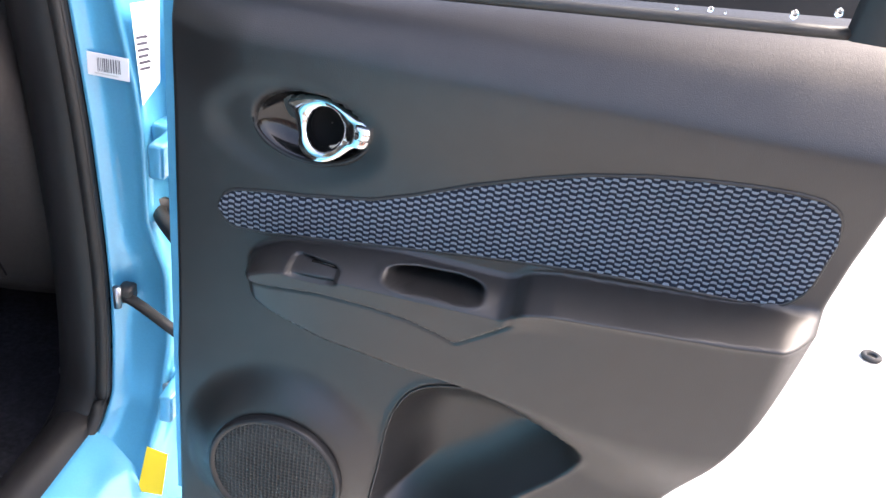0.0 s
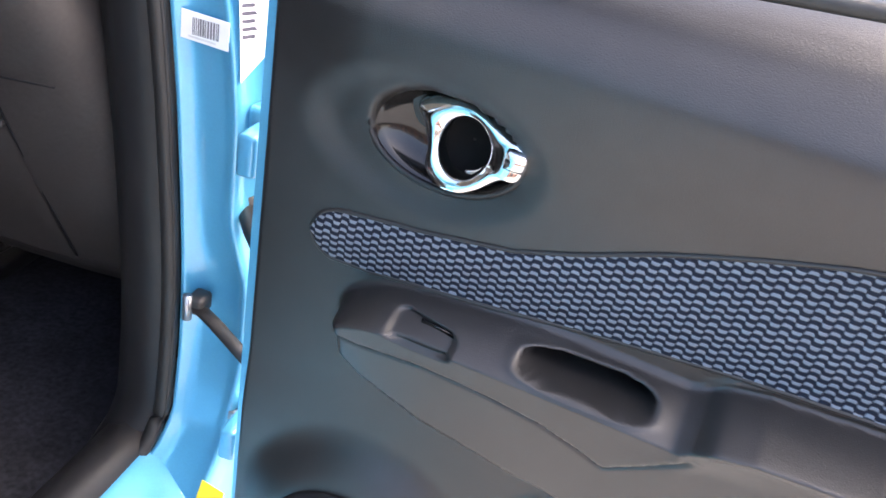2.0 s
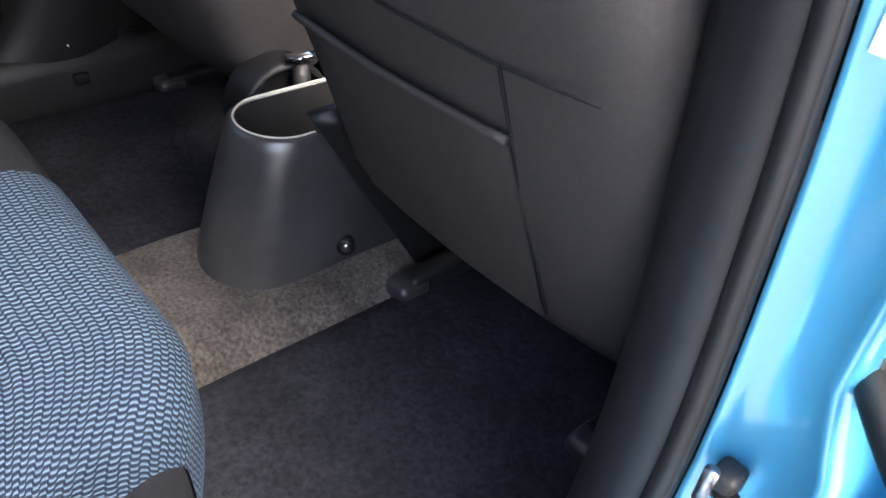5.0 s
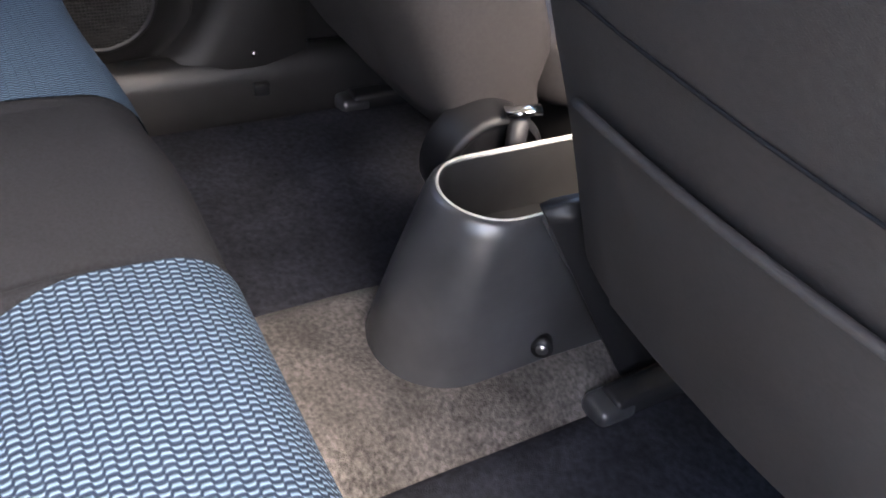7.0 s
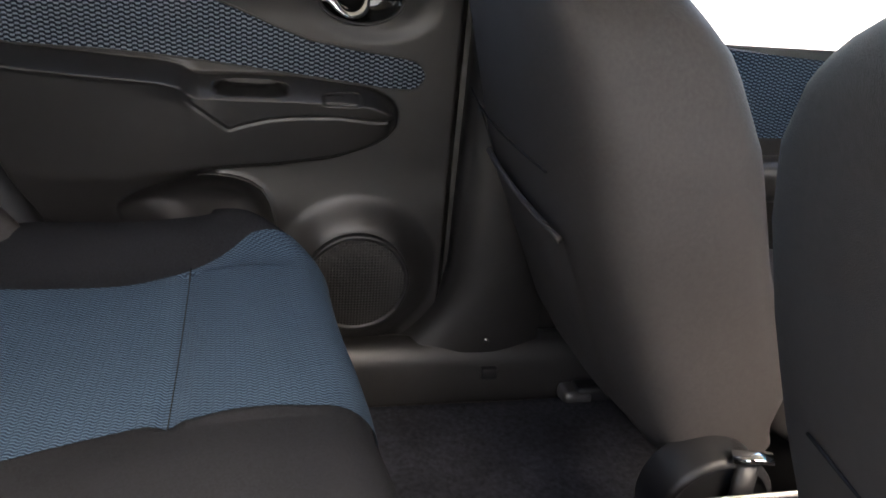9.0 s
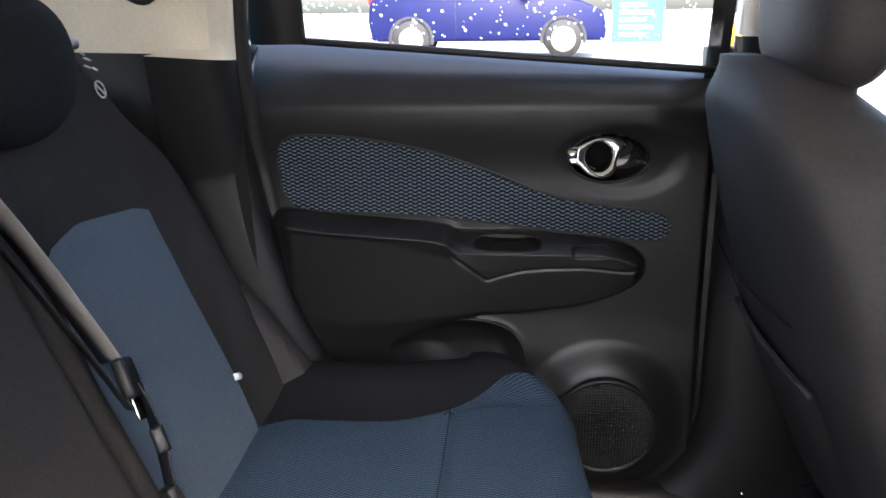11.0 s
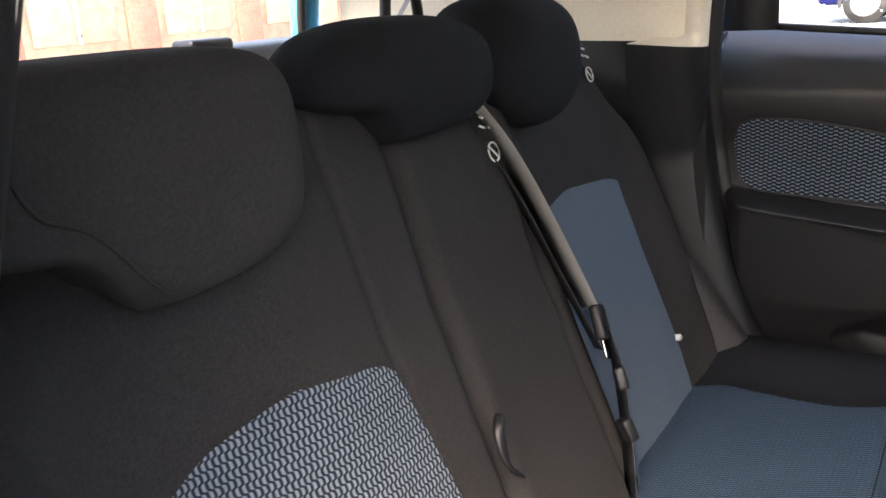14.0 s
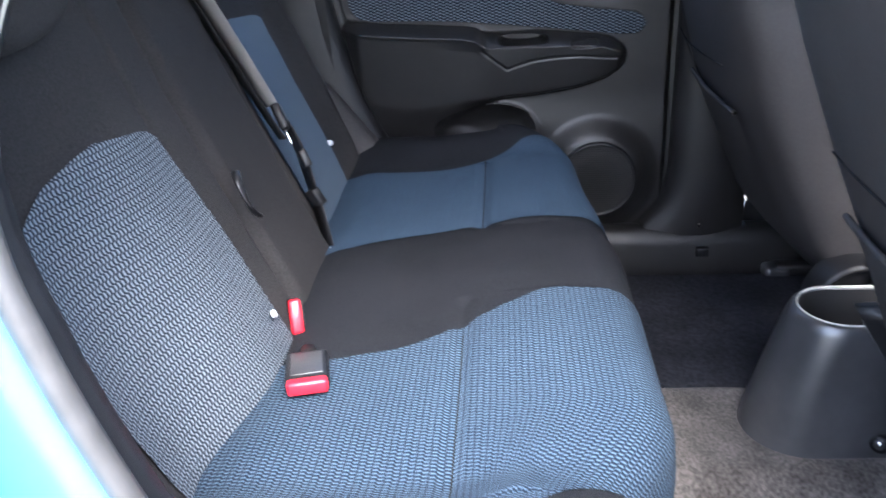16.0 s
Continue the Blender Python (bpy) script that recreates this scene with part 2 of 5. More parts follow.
def slab(name, outline, depth, material, parent=None, label="", bevel=0.0, place=lambda a, b, c: (a, b, c)):
    """A plate of the given outline (a, b), from c = 0 to c = depth."""
    bm = bmesh.new()
    f = bm.faces.new([bm.verts.new((*p, 0)) for p in outline])
    ext = bmesh.ops.extrude_face_region(bm, geom=[f])
    up = [v for v in ext["geom"] if isinstance(v, bmesh.types.BMVert)]
    for v in up:
        v.co.z = depth
    if bevel:
        edges = [e for e in bm.edges if all(v.co.z == depth for v in e.verts)]
        bmesh.ops.bevel(bm, geom=edges, offset=bevel, segments=2, affect="EDGES", profile=0.5)
    for v in bm.verts:
        v.co = place(*v.co)
    return part(name, bm, material, parent, label, smooth=False)


def sm(a, b, x):
    t = np.clip((np.asarray(x, float) - a) / (b - a), 0, 1)
    return t * t * (3 - 2 * t)


def ring(cx, cy, rx, ry, n=32, power=2.0):
    q = np.arange(n) * 2 * math.pi / n
    c, s = np.cos(q), np.sin(q)
    return np.stack([cx + rx * np.sign(c) * np.abs(c) ** (2 / power), cy + ry * np.sign(s) * np.abs(s) ** (2 / power)], -1)


def cushion_blob(name, centre, size, material, parent=None, label="", power=3.0, shape=None, n=36, m=20):
    """A stuffed rounded block; shape(x, y, z) may push its points about, in its own half-size units."""
    rows = []
    for t in np.linspace(-math.pi / 2, math.pi / 2, m):
        ct, st = math.cos(t), math.sin(t)
        h = np.sign(st) * abs(st) ** (2 / power)
        w = abs(ct) ** (2 / power)
        row = []
        for q in np.arange(n) * 2 * math.pi / n:
            c, s = math.cos(q), math.sin(q)
            p = np.array([w * np.sign(c) * abs(c) ** (2 / power), w * np.sign(s) * abs(s) ** (2 / power), h])
            if shape:
                p = np.array(shape(*p))
            row.append(np.array(centre) + p * np.array(size) / 2)
        rows.append(row)
    return sheet(name, rows, material, parent, label, loop_u=True, caps=True)


# ---- ground and the body of the car ----
gx = np.concatenate([[-400, -150, -60], np.linspace(-24, 10, 60), [20, 60, 150, 400]])
gy = np.concatenate([[-400, -150, -60], np.linspace(-24, 24, 40), [60, 150, 400]])
ground_rows = [[(x, y, -0.05 + 0.47 * float(sm(-2.5, -11, x)) + 0.01 * noise.noise((x * 0.3, y * 0.3, 0))) for x in gx] for y in gy]
tagged(sheet("ground", ground_rows, CONCRETE), "pale concrete forecourt, bright under an overcast sky", "ground", kind="structure")

HX, HY = 0.845, 0.0125


def sill_z(u):
    return 1.105 + 0.077 * (u - 0.07)


REAR_Z = [0.33, 0.36, 0.42, 0.50, 0.585, 0.67, 0.757, 0.86, 0.96, 1.06, 1.20]
REAR_U = [0.44, 0.54, 0.62, 0.672, 0.710, 0.744, 0.774, 0.801, 0.817, 0.826, 0.832]


SPK = (0.216, 0.502)
POCKET = smooth_path([(0.343, 0.46, 0), (0.346, 0.53, 0), (0.352, 0.605, 0), (0.374, 0.655, 0), (0.42, 0.677, 0), (0.49, 0.680, 0), (0.553, 0.662, 0), (0.588, 0.637, 0), (0.588, 0.607, 0), (0.551, 0.560, 0), (0.50, 0.510, 0), (0.44, 0.462, 0), (0.38, 0.440, 0)], 4, True)[:, :2]


def pocket_depth(u, z):
    """Distance inside the outline of the bottle pocket, negative outside."""
    u, z = np.broadcast_arrays(np.asarray(u, float), np.asarray(z, float))
    best, inside = np.full(u.shape, 9.0), np.zeros(u.shape, bool)
    for (a, b), (c, d) in zip(POCKET, np.roll(POCKET, -1, 0)):
        s = np.clip(((u - a) * (c - a) + (z - b) * (d - b)) / ((c - a) ** 2 + (d - b) ** 2), 0, 1)
        best = np.minimum(best, np.hypot(u - a - s * (c - a), z - b - s * (d - b)))
        if b != d:
            inside ^= ((b > z) != (d > z)) & (u < (c - a) * (z - b) / (d - b) + a)
    return np.where(inside, best, -best)


def door_w(u, z):
    """How far the door's inner panel stands into the cabin."""
    w = 0.006 + 0.0 * u
    w = w + 0.022 * sm(0.93, 1.05, z) * sm(0.05, 0.16, u)
    # the shoulder leans back under the window
    lean = np.clip(z - 1.050, 0, 1)
    w = w - 0.68 * lean * lean / (lean + 0.012) * sm(0.055, 0.14, u)
    # shallow dish round the handle and the hole for it
    r = np.sqrt(((u - 0.205) / 0.105) ** 2 + ((z - 0.962) / 0.062) ** 2)
    w = w - 0.006 * (1 - sm(0.70, 1.08, r))
    r = np.sqrt(((u - 0.224) / 0.066) ** 2 + ((z - 0.968) / 0.042) ** 2)
    w = w - 0.024 * (1 - sm(0.86, 0.99, r))
    # armrest: a capped pull in front, a padded rest behind
    k = sm(0.462, 0.494, u)
    ze = (0.8165 - 0.030 * np.exp(-np.clip(u - 0.16, 0, 1) / 0.030)) * (1 - k) + np.interp(u, [0.47, 0.52, 0.60, 0.70, 0.78], [0.830, 0.840, 0.845, 0.852, 0.862]) * k
    d = np.interp(u, [0.16, 0.22, 0.34, 0.46], [0.012, 0.018, 0.027, 0.024]) * (1 - k) + 0.020 * k
    zt = ze + d
    amp = (0.050 * (1 - k) + 0.062 * k) * np.sqrt(sm(0.158, 0.182, u)) * (1 - sm(0.745, 0.815, u))
    zb = np.interp(u, [0.16, 0.175, 0.20, 0.26, 0.357, 0.475, 0.56, 0.70, 0.80], [0.775, 0.760, 0.745, 0.724, 0.709, 0.700, 0.695, 0.70, 0.72])
    top = np.clip((zt - z) / d, 0, 1)
    top = top * (1.25 - 0.25 * top)
    soft = 0.012 + 0.11 * sm(0.42, 0.66, u)
    under = (0.72 + 0.28 * np.clip((z - zb) / (ze - zb), 0, 1)) * sm(zb - soft, zb + 0.003, z)
    low = sm(0.40, 0.60, u)
    face = (0.050 * (1 - low) + 0.062 * low) * np.sqrt(sm(0.158, 0.182, u)) * (1 - sm(0.745, 0.815, u))
    near = sm(ze - 0.03, ze, z)
    arm = np.where(z > ze, amp * top, (amp * near + face * (1 - near)) * under)
    w = w + arm + (amp / 0.06) * (0.0022 * np.exp(-(((z - ze) / 0.0045) ** 2)) * k + 0.0025 * np.exp(-(((z - zt - 0.004) / 0.004) ** 2)) * k)
    # the cap's lower edge, which drops to a point
    zc = np.interp(u, [0.158, 0.17, 0.186, 0.20, 0.26, 0.32, 0.364, 0.40, 0.422, 0.45, 0.478, 0.49], [0.80, 0.792, 0.788, 0.788, 0.794, 0.792, 0.787, 0.777, 0.769, 0.790, 0.812, 0.82])
    incap = sm(0.160, 0.170, u) * (1 - sm(0.470, 0.480, u)) * (1 - sm(zt - 0.002, zt + 0.006, z))
    w = w + incap * 0.0055 * sm(-0.001, 0.0025, z - zc)
    w = w - sm(0.160, 0.175, u) * (1 - sm(0.475, 0.485, u)) * 0.003 * np.exp(-(((z - zc + 0.002) / 0.002) ** 2))
    # slot in the pull
    a, b = (u - 0.388) / 0.057, (z - 0.829) / 0.0095
    r = (np.abs(a) ** 3 + np.abs(b) ** 3) ** (1 / 3)
    hole = 1 - sm(0.72, 1.0, r)
    w = w * (1 - hole) - 0.020 * hole + 0.002 * np.exp(-(((r - 1.05) / 0.10) ** 2))
    # switch dent
    a, b = (u - 0.252) / 0.031, (z - 0.8185) / 0.0085
    r = (np.abs(a) ** 4 + np.abs(b) ** 4) ** 0.25
    w = w - 0.008 * (1 - sm(0.85, 1.0, r))
    # lower panel, speaker pod and bottle pocket
    w = w + 0.006 * sm(0.70, 0.60, z)
    r = np.sqrt((u - SPK[0]) ** 2 + (z - SPK[1]) ** 2)
    w = w + 0.030 * (1 - sm(0.085, 0.150, r)) - 0.004 * (1 - sm(0.082, 0.088, r))
    dist = pocket_depth(u, z)
    w = w - 0.064 * (1 - (1 - np.clip(dist / 0.075, 0, 1)) ** 2) + 0.0025 * np.exp(-((dist / 0.006) ** 2)) * (dist <= 0)
    # rolled edges
    zs = sill_z(u)
    w = w - 0.016 * sm(zs - 0.060, zs + 0.004, z) ** 1.5
    w = w - 0.03 * sm(zs - 0.014, zs + 0.002, z) - 0.02 * (1 - sm(0.053, 0.066, u)) - 0.05 * (u < 0.0505)
    ur = np.interp(z, REAR_Z, REAR_U)
    w = w - 0.03 * sm(-0.016, 0.001, u - ur) - 0.05 * (u > ur - 0.0006)
    return w


FAB_U = [0.118, 0.121, 0.127, 0.138, 0.18, 0.22, 0.30, 0.35, 0.41, 0.47, 0.526, 0.58, 0.632, 0.685, 0.719, 0.748, 0.765, 0.774, 0.778]
FAB_HI = [0.853, 0.862, 0.870, 0.876, 0.882, 0.886, 0.899, 0.916, 0.941, 0.963, 0.981, 0.993, 1.001, 1.006, 1.007, 1.005, 0.997, 0.985, 0.963]
FAB_LO = [0.848, 0.841, 0.834, 0.828, 0.829, 0.834, 0.843, 0.849, 0.856, 0.862, 0.867, 0.870, 0.872, 0.873, 0.874, 0.878, 0.892, 0.912, 0.955]


def rear_door(side, label):
    door = thing("rear_door", label, "car door", "rear doors")

    def at(u, z, w):
        return (side * (0.70 - w - HX), -u - HY, z)

    flip = side < 0
    # inner panel
    zz = np.concatenate([np.arange(0.335, 0.68, 0.0045), np.arange(0.68, 0.74, 0.0035), np.arange(0.74, 0.808, 0.0020), np.arange(0.808, 0.850, 0.0011), np.arange(0.850, 0.875, 0.0018), np.arange(0.875, 1.085, 0.005)])
    zz = np.concatenate([zz, [1.09]])
    zz = np.array([z for k, z in enumerate(zz) if k == 0 or z - zz[k - 1] > 0.0004])
    rows = []
    for k, z in enumerate(list(zz) + [1, 2, 3, 4, 5, 6]):
        u0 = 0.050
        if k < len(zz):
            u1 = float(np.interp(z, REAR_Z, REAR_U))
            us = np.linspace(u0, u1, 230)
            zr = np.full_like(us, z)
        else:
            f = (k - len(zz) + 1) / 6
            us = np.linspace(u0, 0.826, 230)
            zr = 1.09 + (sill_z(us) + 0.002 - 1.09) * f
        ws = door_w(us, zr)
        rows.append([at(u, q, w) for u, q, w in zip(us, zr, ws)])
    sheet("inner_panel", rows, PLASTIC, door, "moulded black grained plastic door lining", flip=flip)
    # cloth insert with its welt
    us = np.linspace(0.118, 0.778, 120)
    hi, lo = np.interp(us, FAB_U, FAB_HI), np.interp(us, FAB_U, FAB_LO)
    rows, uvs = [], []
    for f in np.linspace(0, 1, 24):
        z = lo + (hi - lo) * f
        puff = 0.0012 + 0.0025 * math.sin(math.pi * f)
        rows.append([at(u, q, float(w) + puff) for u, q, w in zip(us, z, door_w(us, z))])
        uvs.append(np.stack([us, z], -1))
    sheet("cloth_insert", rows, BLUE_DOOR, door, "dark blue woven cloth insert", uv=uvs, flip=flip)
    edge = [at(u, z, float(door_w(u, z))) for u, z in zip(us, hi)] + [at(u, z, float(door_w(u, z))) for u, z in zip(us[::-1], lo[::-1])]
    tube("insert_welt", edge, 0.0022, RUBBER, door, closed=True, sides=6)
    # handle: dark bowl, chrome ring, pull
    rows = []
    for r, dw in ((1.02, 0.002), (0.97, 0.001), (0.90, -0.004), (0.75, -0.014), (0.5, -0.019), (0.2, -0.021), (0.02, -0.021)):
        rows.append([at(a, b, dw) for a, b in ring(0.224, 0.968, 0.066 * r, 0.041 * r, 40)])
    sheet("handle_bowl", rows, GLOSS, door, "glossy black oval bowl behind the handle", loop_u=True, flip=not flip)
    tube("bowl_rim", [at(a, b, 0.002) for a, b in ring(0.224, 0.968, 0.067, 0.042, 48)], 0.003, TRIM, door, closed=True, sides=8)
    pull = smooth_path([(0.193, 0.990, 0), (0.204, 0.999, 0), (0.222, 1.003, 0), (0.241, 1.002, 0), (0.262, 0.995, 0), (0.277, 0.989, 0), (0.290, 0.987, 0), (0.294, 0.974, 0), (0.291, 0.960, 0), (0.277, 0.957, 0), (0.260, 0.943, 0), (0.243, 0.935, 0), (0.225, 0.937, 0), (0.213, 0.947, 0), (0.211, 0.962, 0), (0.203, 0.978, 0)], 5, True)[:, :2]
    heart = np.array((0.241, 0.970))
    turn_ = np.arctan2(pull[:, 1] - heart[1], pull[:, 0] - heart[0])
    eye = heart + np.stack([0.0205 * np.cos(turn_), 0.0230 * np.sin(turn_)], -1)
    rows = []
    for f, dw in ((0.0, -0.010), (0.0, 0.003), (0.06, 0.0085), (0.16, 0.0105), (0.5, 0.0114), (0.84, 0.0105), (0.95, 0.0080), (1.0, 0.003), (1.05, -0.006)):
        rows.append([at(a, b, dw + 0.10 * (a - 0.24) - 0.28 * (b - 0.970)) for a, b in pull + (eye - pull) * f])
    lever = sheet("handle_ring", rows, CHROME, door, "polished chrome pull with an oval eye", loop_u=True, flip=flip)
    rows = []
    for r, dw in ((1.02, 0.002), (0.93, -0.006), (0.6, -0.014), (0.05, -0.016)):
        rows.append([at(a, b, dw) for a, b in ring(*heart, 0.0225 * r, 0.0245 * r, 32)])
    # shallow cup, coloured near-black so the eye looks deep and shaded
    sheet("ring_cup", rows, DEEP, lever, loop_u=True, flip=not flip)
    tube("ring_band", [at(0.243 + 0.0205 * math.cos(q), 0.970 + 0.0225 * math.sin(q), -0.001) for q in np.linspace(-1.5, 1.2, 20)], 0.0028, CHROME, lever, sides=8)
    rows = []
    for a in np.linspace(0.2765, 0.293, 8):
        h = 0.0135 - 0.0015 * (a - 0.276) / 0.017
        e = 0.017 + 0.002 * math.sin((a - 0.2765) / 0.0165 * math.pi)
        rows.append([at(a, 0.9735 + h * math.cos(q), e * max(math.sin(q), -0.2)) for q in np.arange(20) * 2 * math.pi / 20])
    sheet("lever_tail", rows, CHROME, lever, loop_u=True, caps=True, flip=flip)
    # switch
    bm = bmesh.new()
    bmesh.ops.create_cube(bm, size=1)
    for v in bm.verts:
        v.co = Vector(at(0.262 + v.co.x * 0.030, 0.8195 + v.co.z * 0.009, 0.0395 + v.co.y * 0.008 - 0.012 * v.co.z + 0.004 * v.co.x))
    bmesh.ops.bevel(bm, geom=bm.edges[:], offset=0.0015, segments=2, affect="EDGES")
    part("window_switch", bm, GLOSS, door, "black rocker window switch")
    # speaker
    rows = []
    for r, dw in ((0.091, 0.0), (0.091, 0.008), (0.088, 0.012), (0.084, 0.010), (0.081, 0.007)):
        rows.append([at(a, b, 0.043 + dw) for a, b in ring(*SPK, r, r, 64)])
    sheet("speaker_rim", rows, TRIM, door, loop_u=True, flip=not flip)
    rows = [[at(a, b, 0.051 + 0.004 * (1 - (r / 0.083) ** 2)) for a, b in ring(*SPK, r, r, 64)] for r in (0.084, 0.07, 0.05, 0.03, 0.001)]
    sheet("speaker_grille", rows, GRILLE, door, "round perforated black speaker grille", loop_u=True, flip=not flip)
    # pocket floor with an inner edge
    tube("pocket_lip", [at(a, b, float(door_w(a - 0.002, b))) for a, b in POCKET[:20]], 0.0018, RUBBER, door, sides=6)
    # painted shell behind the lining
    outline = [(0.055, 0.34), (0.055, 1.050)] + [(0.821, 1.100), (0.815, 0.96), (0.772, 0.757), (0.702, 0.585), (0.61, 0.42), (0.51, 0.345)]
    slab("shell", outline, 0.045, PAINT, door, "light blue painted steel door shell", place=lambda a, b, c: at(a, b, -0.075 - c))
    if side > 0:
        slab("shell_edge", [(0.041, 0.36), (0.041, 1.085), (0.055, 1.087), (0.055, 0.36)], 0.062, PAINT, door, "light blue painted door edge", place=lambda a, b, c: at(a, b, -0.018 - c))
    tube("door_seal", [at(0.062, z, -0.045) for z in np.linspace(0.36, 1.09, 30)], 0.008, RUBBER, door, sides=8)
    seal = smooth_path([(0.825, 1.15, 0), (0.818, 0.96, 0), (0.768, 0.757, 0), (0.697, 0.585, 0), (0.60, 0.42, 0)], 8)
    tube("door_seal", [at(a, b, -0.045) for a, b, _ in seal], 0.008, RUBBER, door, sides=8)
    # window
    def up(u, z):
        return at(u, z, 0.004 + 0.22 * (z - 1.15))
    rows = [[up(u, z + 0.077 * (u - 0.4) * (1 - f)) for u in np.linspace(0.06, 0.735, 6)] for f, z in zip(np.linspace(0, 1, 5), np.linspace(1.125, 1.47, 5))]
    pane = sheet("window_pane", rows, PANE, door, "clear side window glass")
    pane.visible_shadow = False
    tube("window_strip", [up(u, sill_z(u) + 0.002) for u in np.linspace(0.06, 0.73, 12)], 0.006, RUBBER, door, sides=8)
    rows = [[up(u, z) for u in (0.718, 0.724, 0.80, 0.812)] for z in (1.152, 1.158, 1.30, 1.47)]
    for r in rows:
        r[1] = tuple(np.array(r[1]) + np.array((-side * 0.010, 0, 0)))
        r[2] = tuple(np.array(r[2]) + np.array((-side * 0.010, 0, 0)))
    sheet("rear_post", rows, TRIM, door, "black window post", flip=flip)
    rows = [[up(0.045, z), up(0.050, z), up(0.075, z), up(0.080, z)] for z in (1.09, 1.2, 1.3, 1.47)]
    sheet("front_post", rows, TRIM, door, "black window post", flip=flip)
    tube("top_rail", [up(u, 1.465) for u in (0.05, 0.3, 0.6, 0.81)], 0.016, TRIM, door, sides=8)
    return door


GRILLE = mat("speaker_grille", (0.020, 0.020, 0.021), 0.55, spec=0.3)
_n, _l = GRILLE.node_tree.nodes, GRILLE.node_tree.links
_v, _b, _tc = _n.new("ShaderNodeTexVoronoi"), _n.new("ShaderNodeBump"), _n.new("ShaderNodeTexCoord")
_v.inputs["Scale"].default_value, _v.inputs["Randomness"].default_value = 190, 0.0
_b.inputs["Strength"].default_value, _b.inputs["Distance"].default_value = 1.0, 0.003
_l.new(_tc.outputs["Object"], _v.inputs["Vector"])
_l.new(_v.outputs["Distance"], _b.inputs["Height"])
_l.new(_b.outputs[0], _n["Principled BSDF"].inputs["Normal"])
_k, _m = _n.new("ShaderNodeMapRange"), _n.new("ShaderNodeMix")
_m.data_type = "RGBA"
_k.inputs["From Min"].default_value, _k.inputs["From Max"].default_value = 0.36, 0.46
_m.inputs["A"].default_value, _m.inputs["B"].default_value = (0.001, 0.001, 0.001, 1), (0.017, 0.0165, 0.016, 1)
_l.new(_v.outputs["Distance"], _k.inputs["Value"])
_l.new(_k.outputs[0], _m.inputs["Factor"])
_l.new(_m.outputs["Result"], _n["Principled BSDF"].inputs["Base Color"])

door_open = rear_door(1, "open rear car door with black lining, blue cloth insert and chrome handle")
door_open.matrix_world = pose(HX, HY, 0, 0, 0, 84)
door_shut = rear_door(-1, "closed rear car door with black lining, blue cloth and rain-dotted window")
door_shut.matrix_world = pose(-HX, HY, 0)

# rain on the shut window
bm = bmesh.new()
rng = random.Random(5)
for _ in range(900):
    u, z = rng.uniform(0.09, 0.72), rng.uniform(1.155, 1.45)
    r = rng.choice((0.0012, 0.0015, 0.0019, 0.0024, 0.0032))
    m = Matrix.Translation((-(0.70 - 0.004 - 0.22 * (z - 1.15)) - 0.001, -u, z)) @ Matrix.Diagonal((0.5 * r, r, r * rng.uniform(1, 1.3), 1))
    bmesh.ops.create_icosphere(bm, subdivisions=1, radius=1, matrix=m)
tagged(part("rain_drops", bm, DROP), "rain drops scattered on the outside of the window", "rain drops", kind="stuff")

bm = bmesh.new()
for _ in range(260):
    u = rng.uniform(0.09, 0.71)
    z = sill_z(u) + rng.uniform(0.010, 0.16)
    r = rng.choice((0.0014, 0.002, 0.003, 0.0042))
    m = Matrix.Translation((0.70 - 0.004 - 0.22 * (z - 1.15) - HX + 0.001, -u - HY, z)) @ Matrix.Diagonal((0.5 * r, r, r * rng.uniform(1, 1.3), 1))
    bmesh.ops.create_icosphere(bm, subdivisions=1, radius=1, matrix=m)
drops = tagged(part("rain_drops", bm, DROP), "rain drops on the open door's window glass", "rain drops", kind="stuff")
drops.matrix_world = pose(HX, HY, 0, 0, 0, 84)

# B-pillar beside the open door
pil_z = np.array([0.16, 0.24, 0.30, 0.36, 0.42, 0.47, 0.53, 0.60, 0.65, 0.69, 0.73, 0.80, 0.86, 0.93, 1.03, 1.15, 1.30, 1.46])
pil_i = np.interp(pil_z, [0.14, 0.24, 0.34, 0.42, 0.52, 0.62, 0.71, 0.85, 0.95, 1.05, 1.46], [0.62, 0.675, 0.716, 0.730, 0.737, 0.739, 0.736, 0.728, 0.719, 0.708, 0.62])
pil_o = np.interp(pil_z, [0.14, 0.30, 0.42, 0.53, 0.653, 0.69, 0.73, 0.80, 0.85, 0.927, 1.03, 1.46], [0.80, 0.80, 0.811, 0.826, 0.825, 0.812, 0.801, 0.800, 0.800, 0.792, 0.772, 0.69])
fine = np.linspace(0.16, 1.46, 90)
pi_, po_ = np.interp(fine, pil_z, pil_i), np.interp(fine, pil_z, pil_o)
pillar = thing("b_pillar", "light blue painted door pillar with rubber seal, hinges and stickers", "car pillar", kind="structure")
rows = []
for z, a, b in zip(fine, pi_, po_):
    dent = -0.010 * math.exp(-(((z - 0.63) / 0.05) ** 2))
    back = 0.10 * float(sm(0.42, 0.22, z))
    prof = [(a - 0.004, 0.03), (a - 0.003, 0.004), (a + 0.001, -0.005), (a + 0.006, -0.004), (a + 0.012, 0.002), (a + 0.03, 0.004 - dent), (b - 0.02, 0.004 - dent), (b - 0.008, 0.001), (b - 0.003, -0.004), (b + 0.003, -0.001), (b + 0.007, 0.008), (b + 0.012, 0.03), (b + 0.02, 0.075), (b + 0.05, 0.085), (b + 0.055, 0.13)]
    rows.append([(x, y - back, z) for x, y in prof])
sheet("pillar_skin", rows, PAINT, pillar, flip=False)
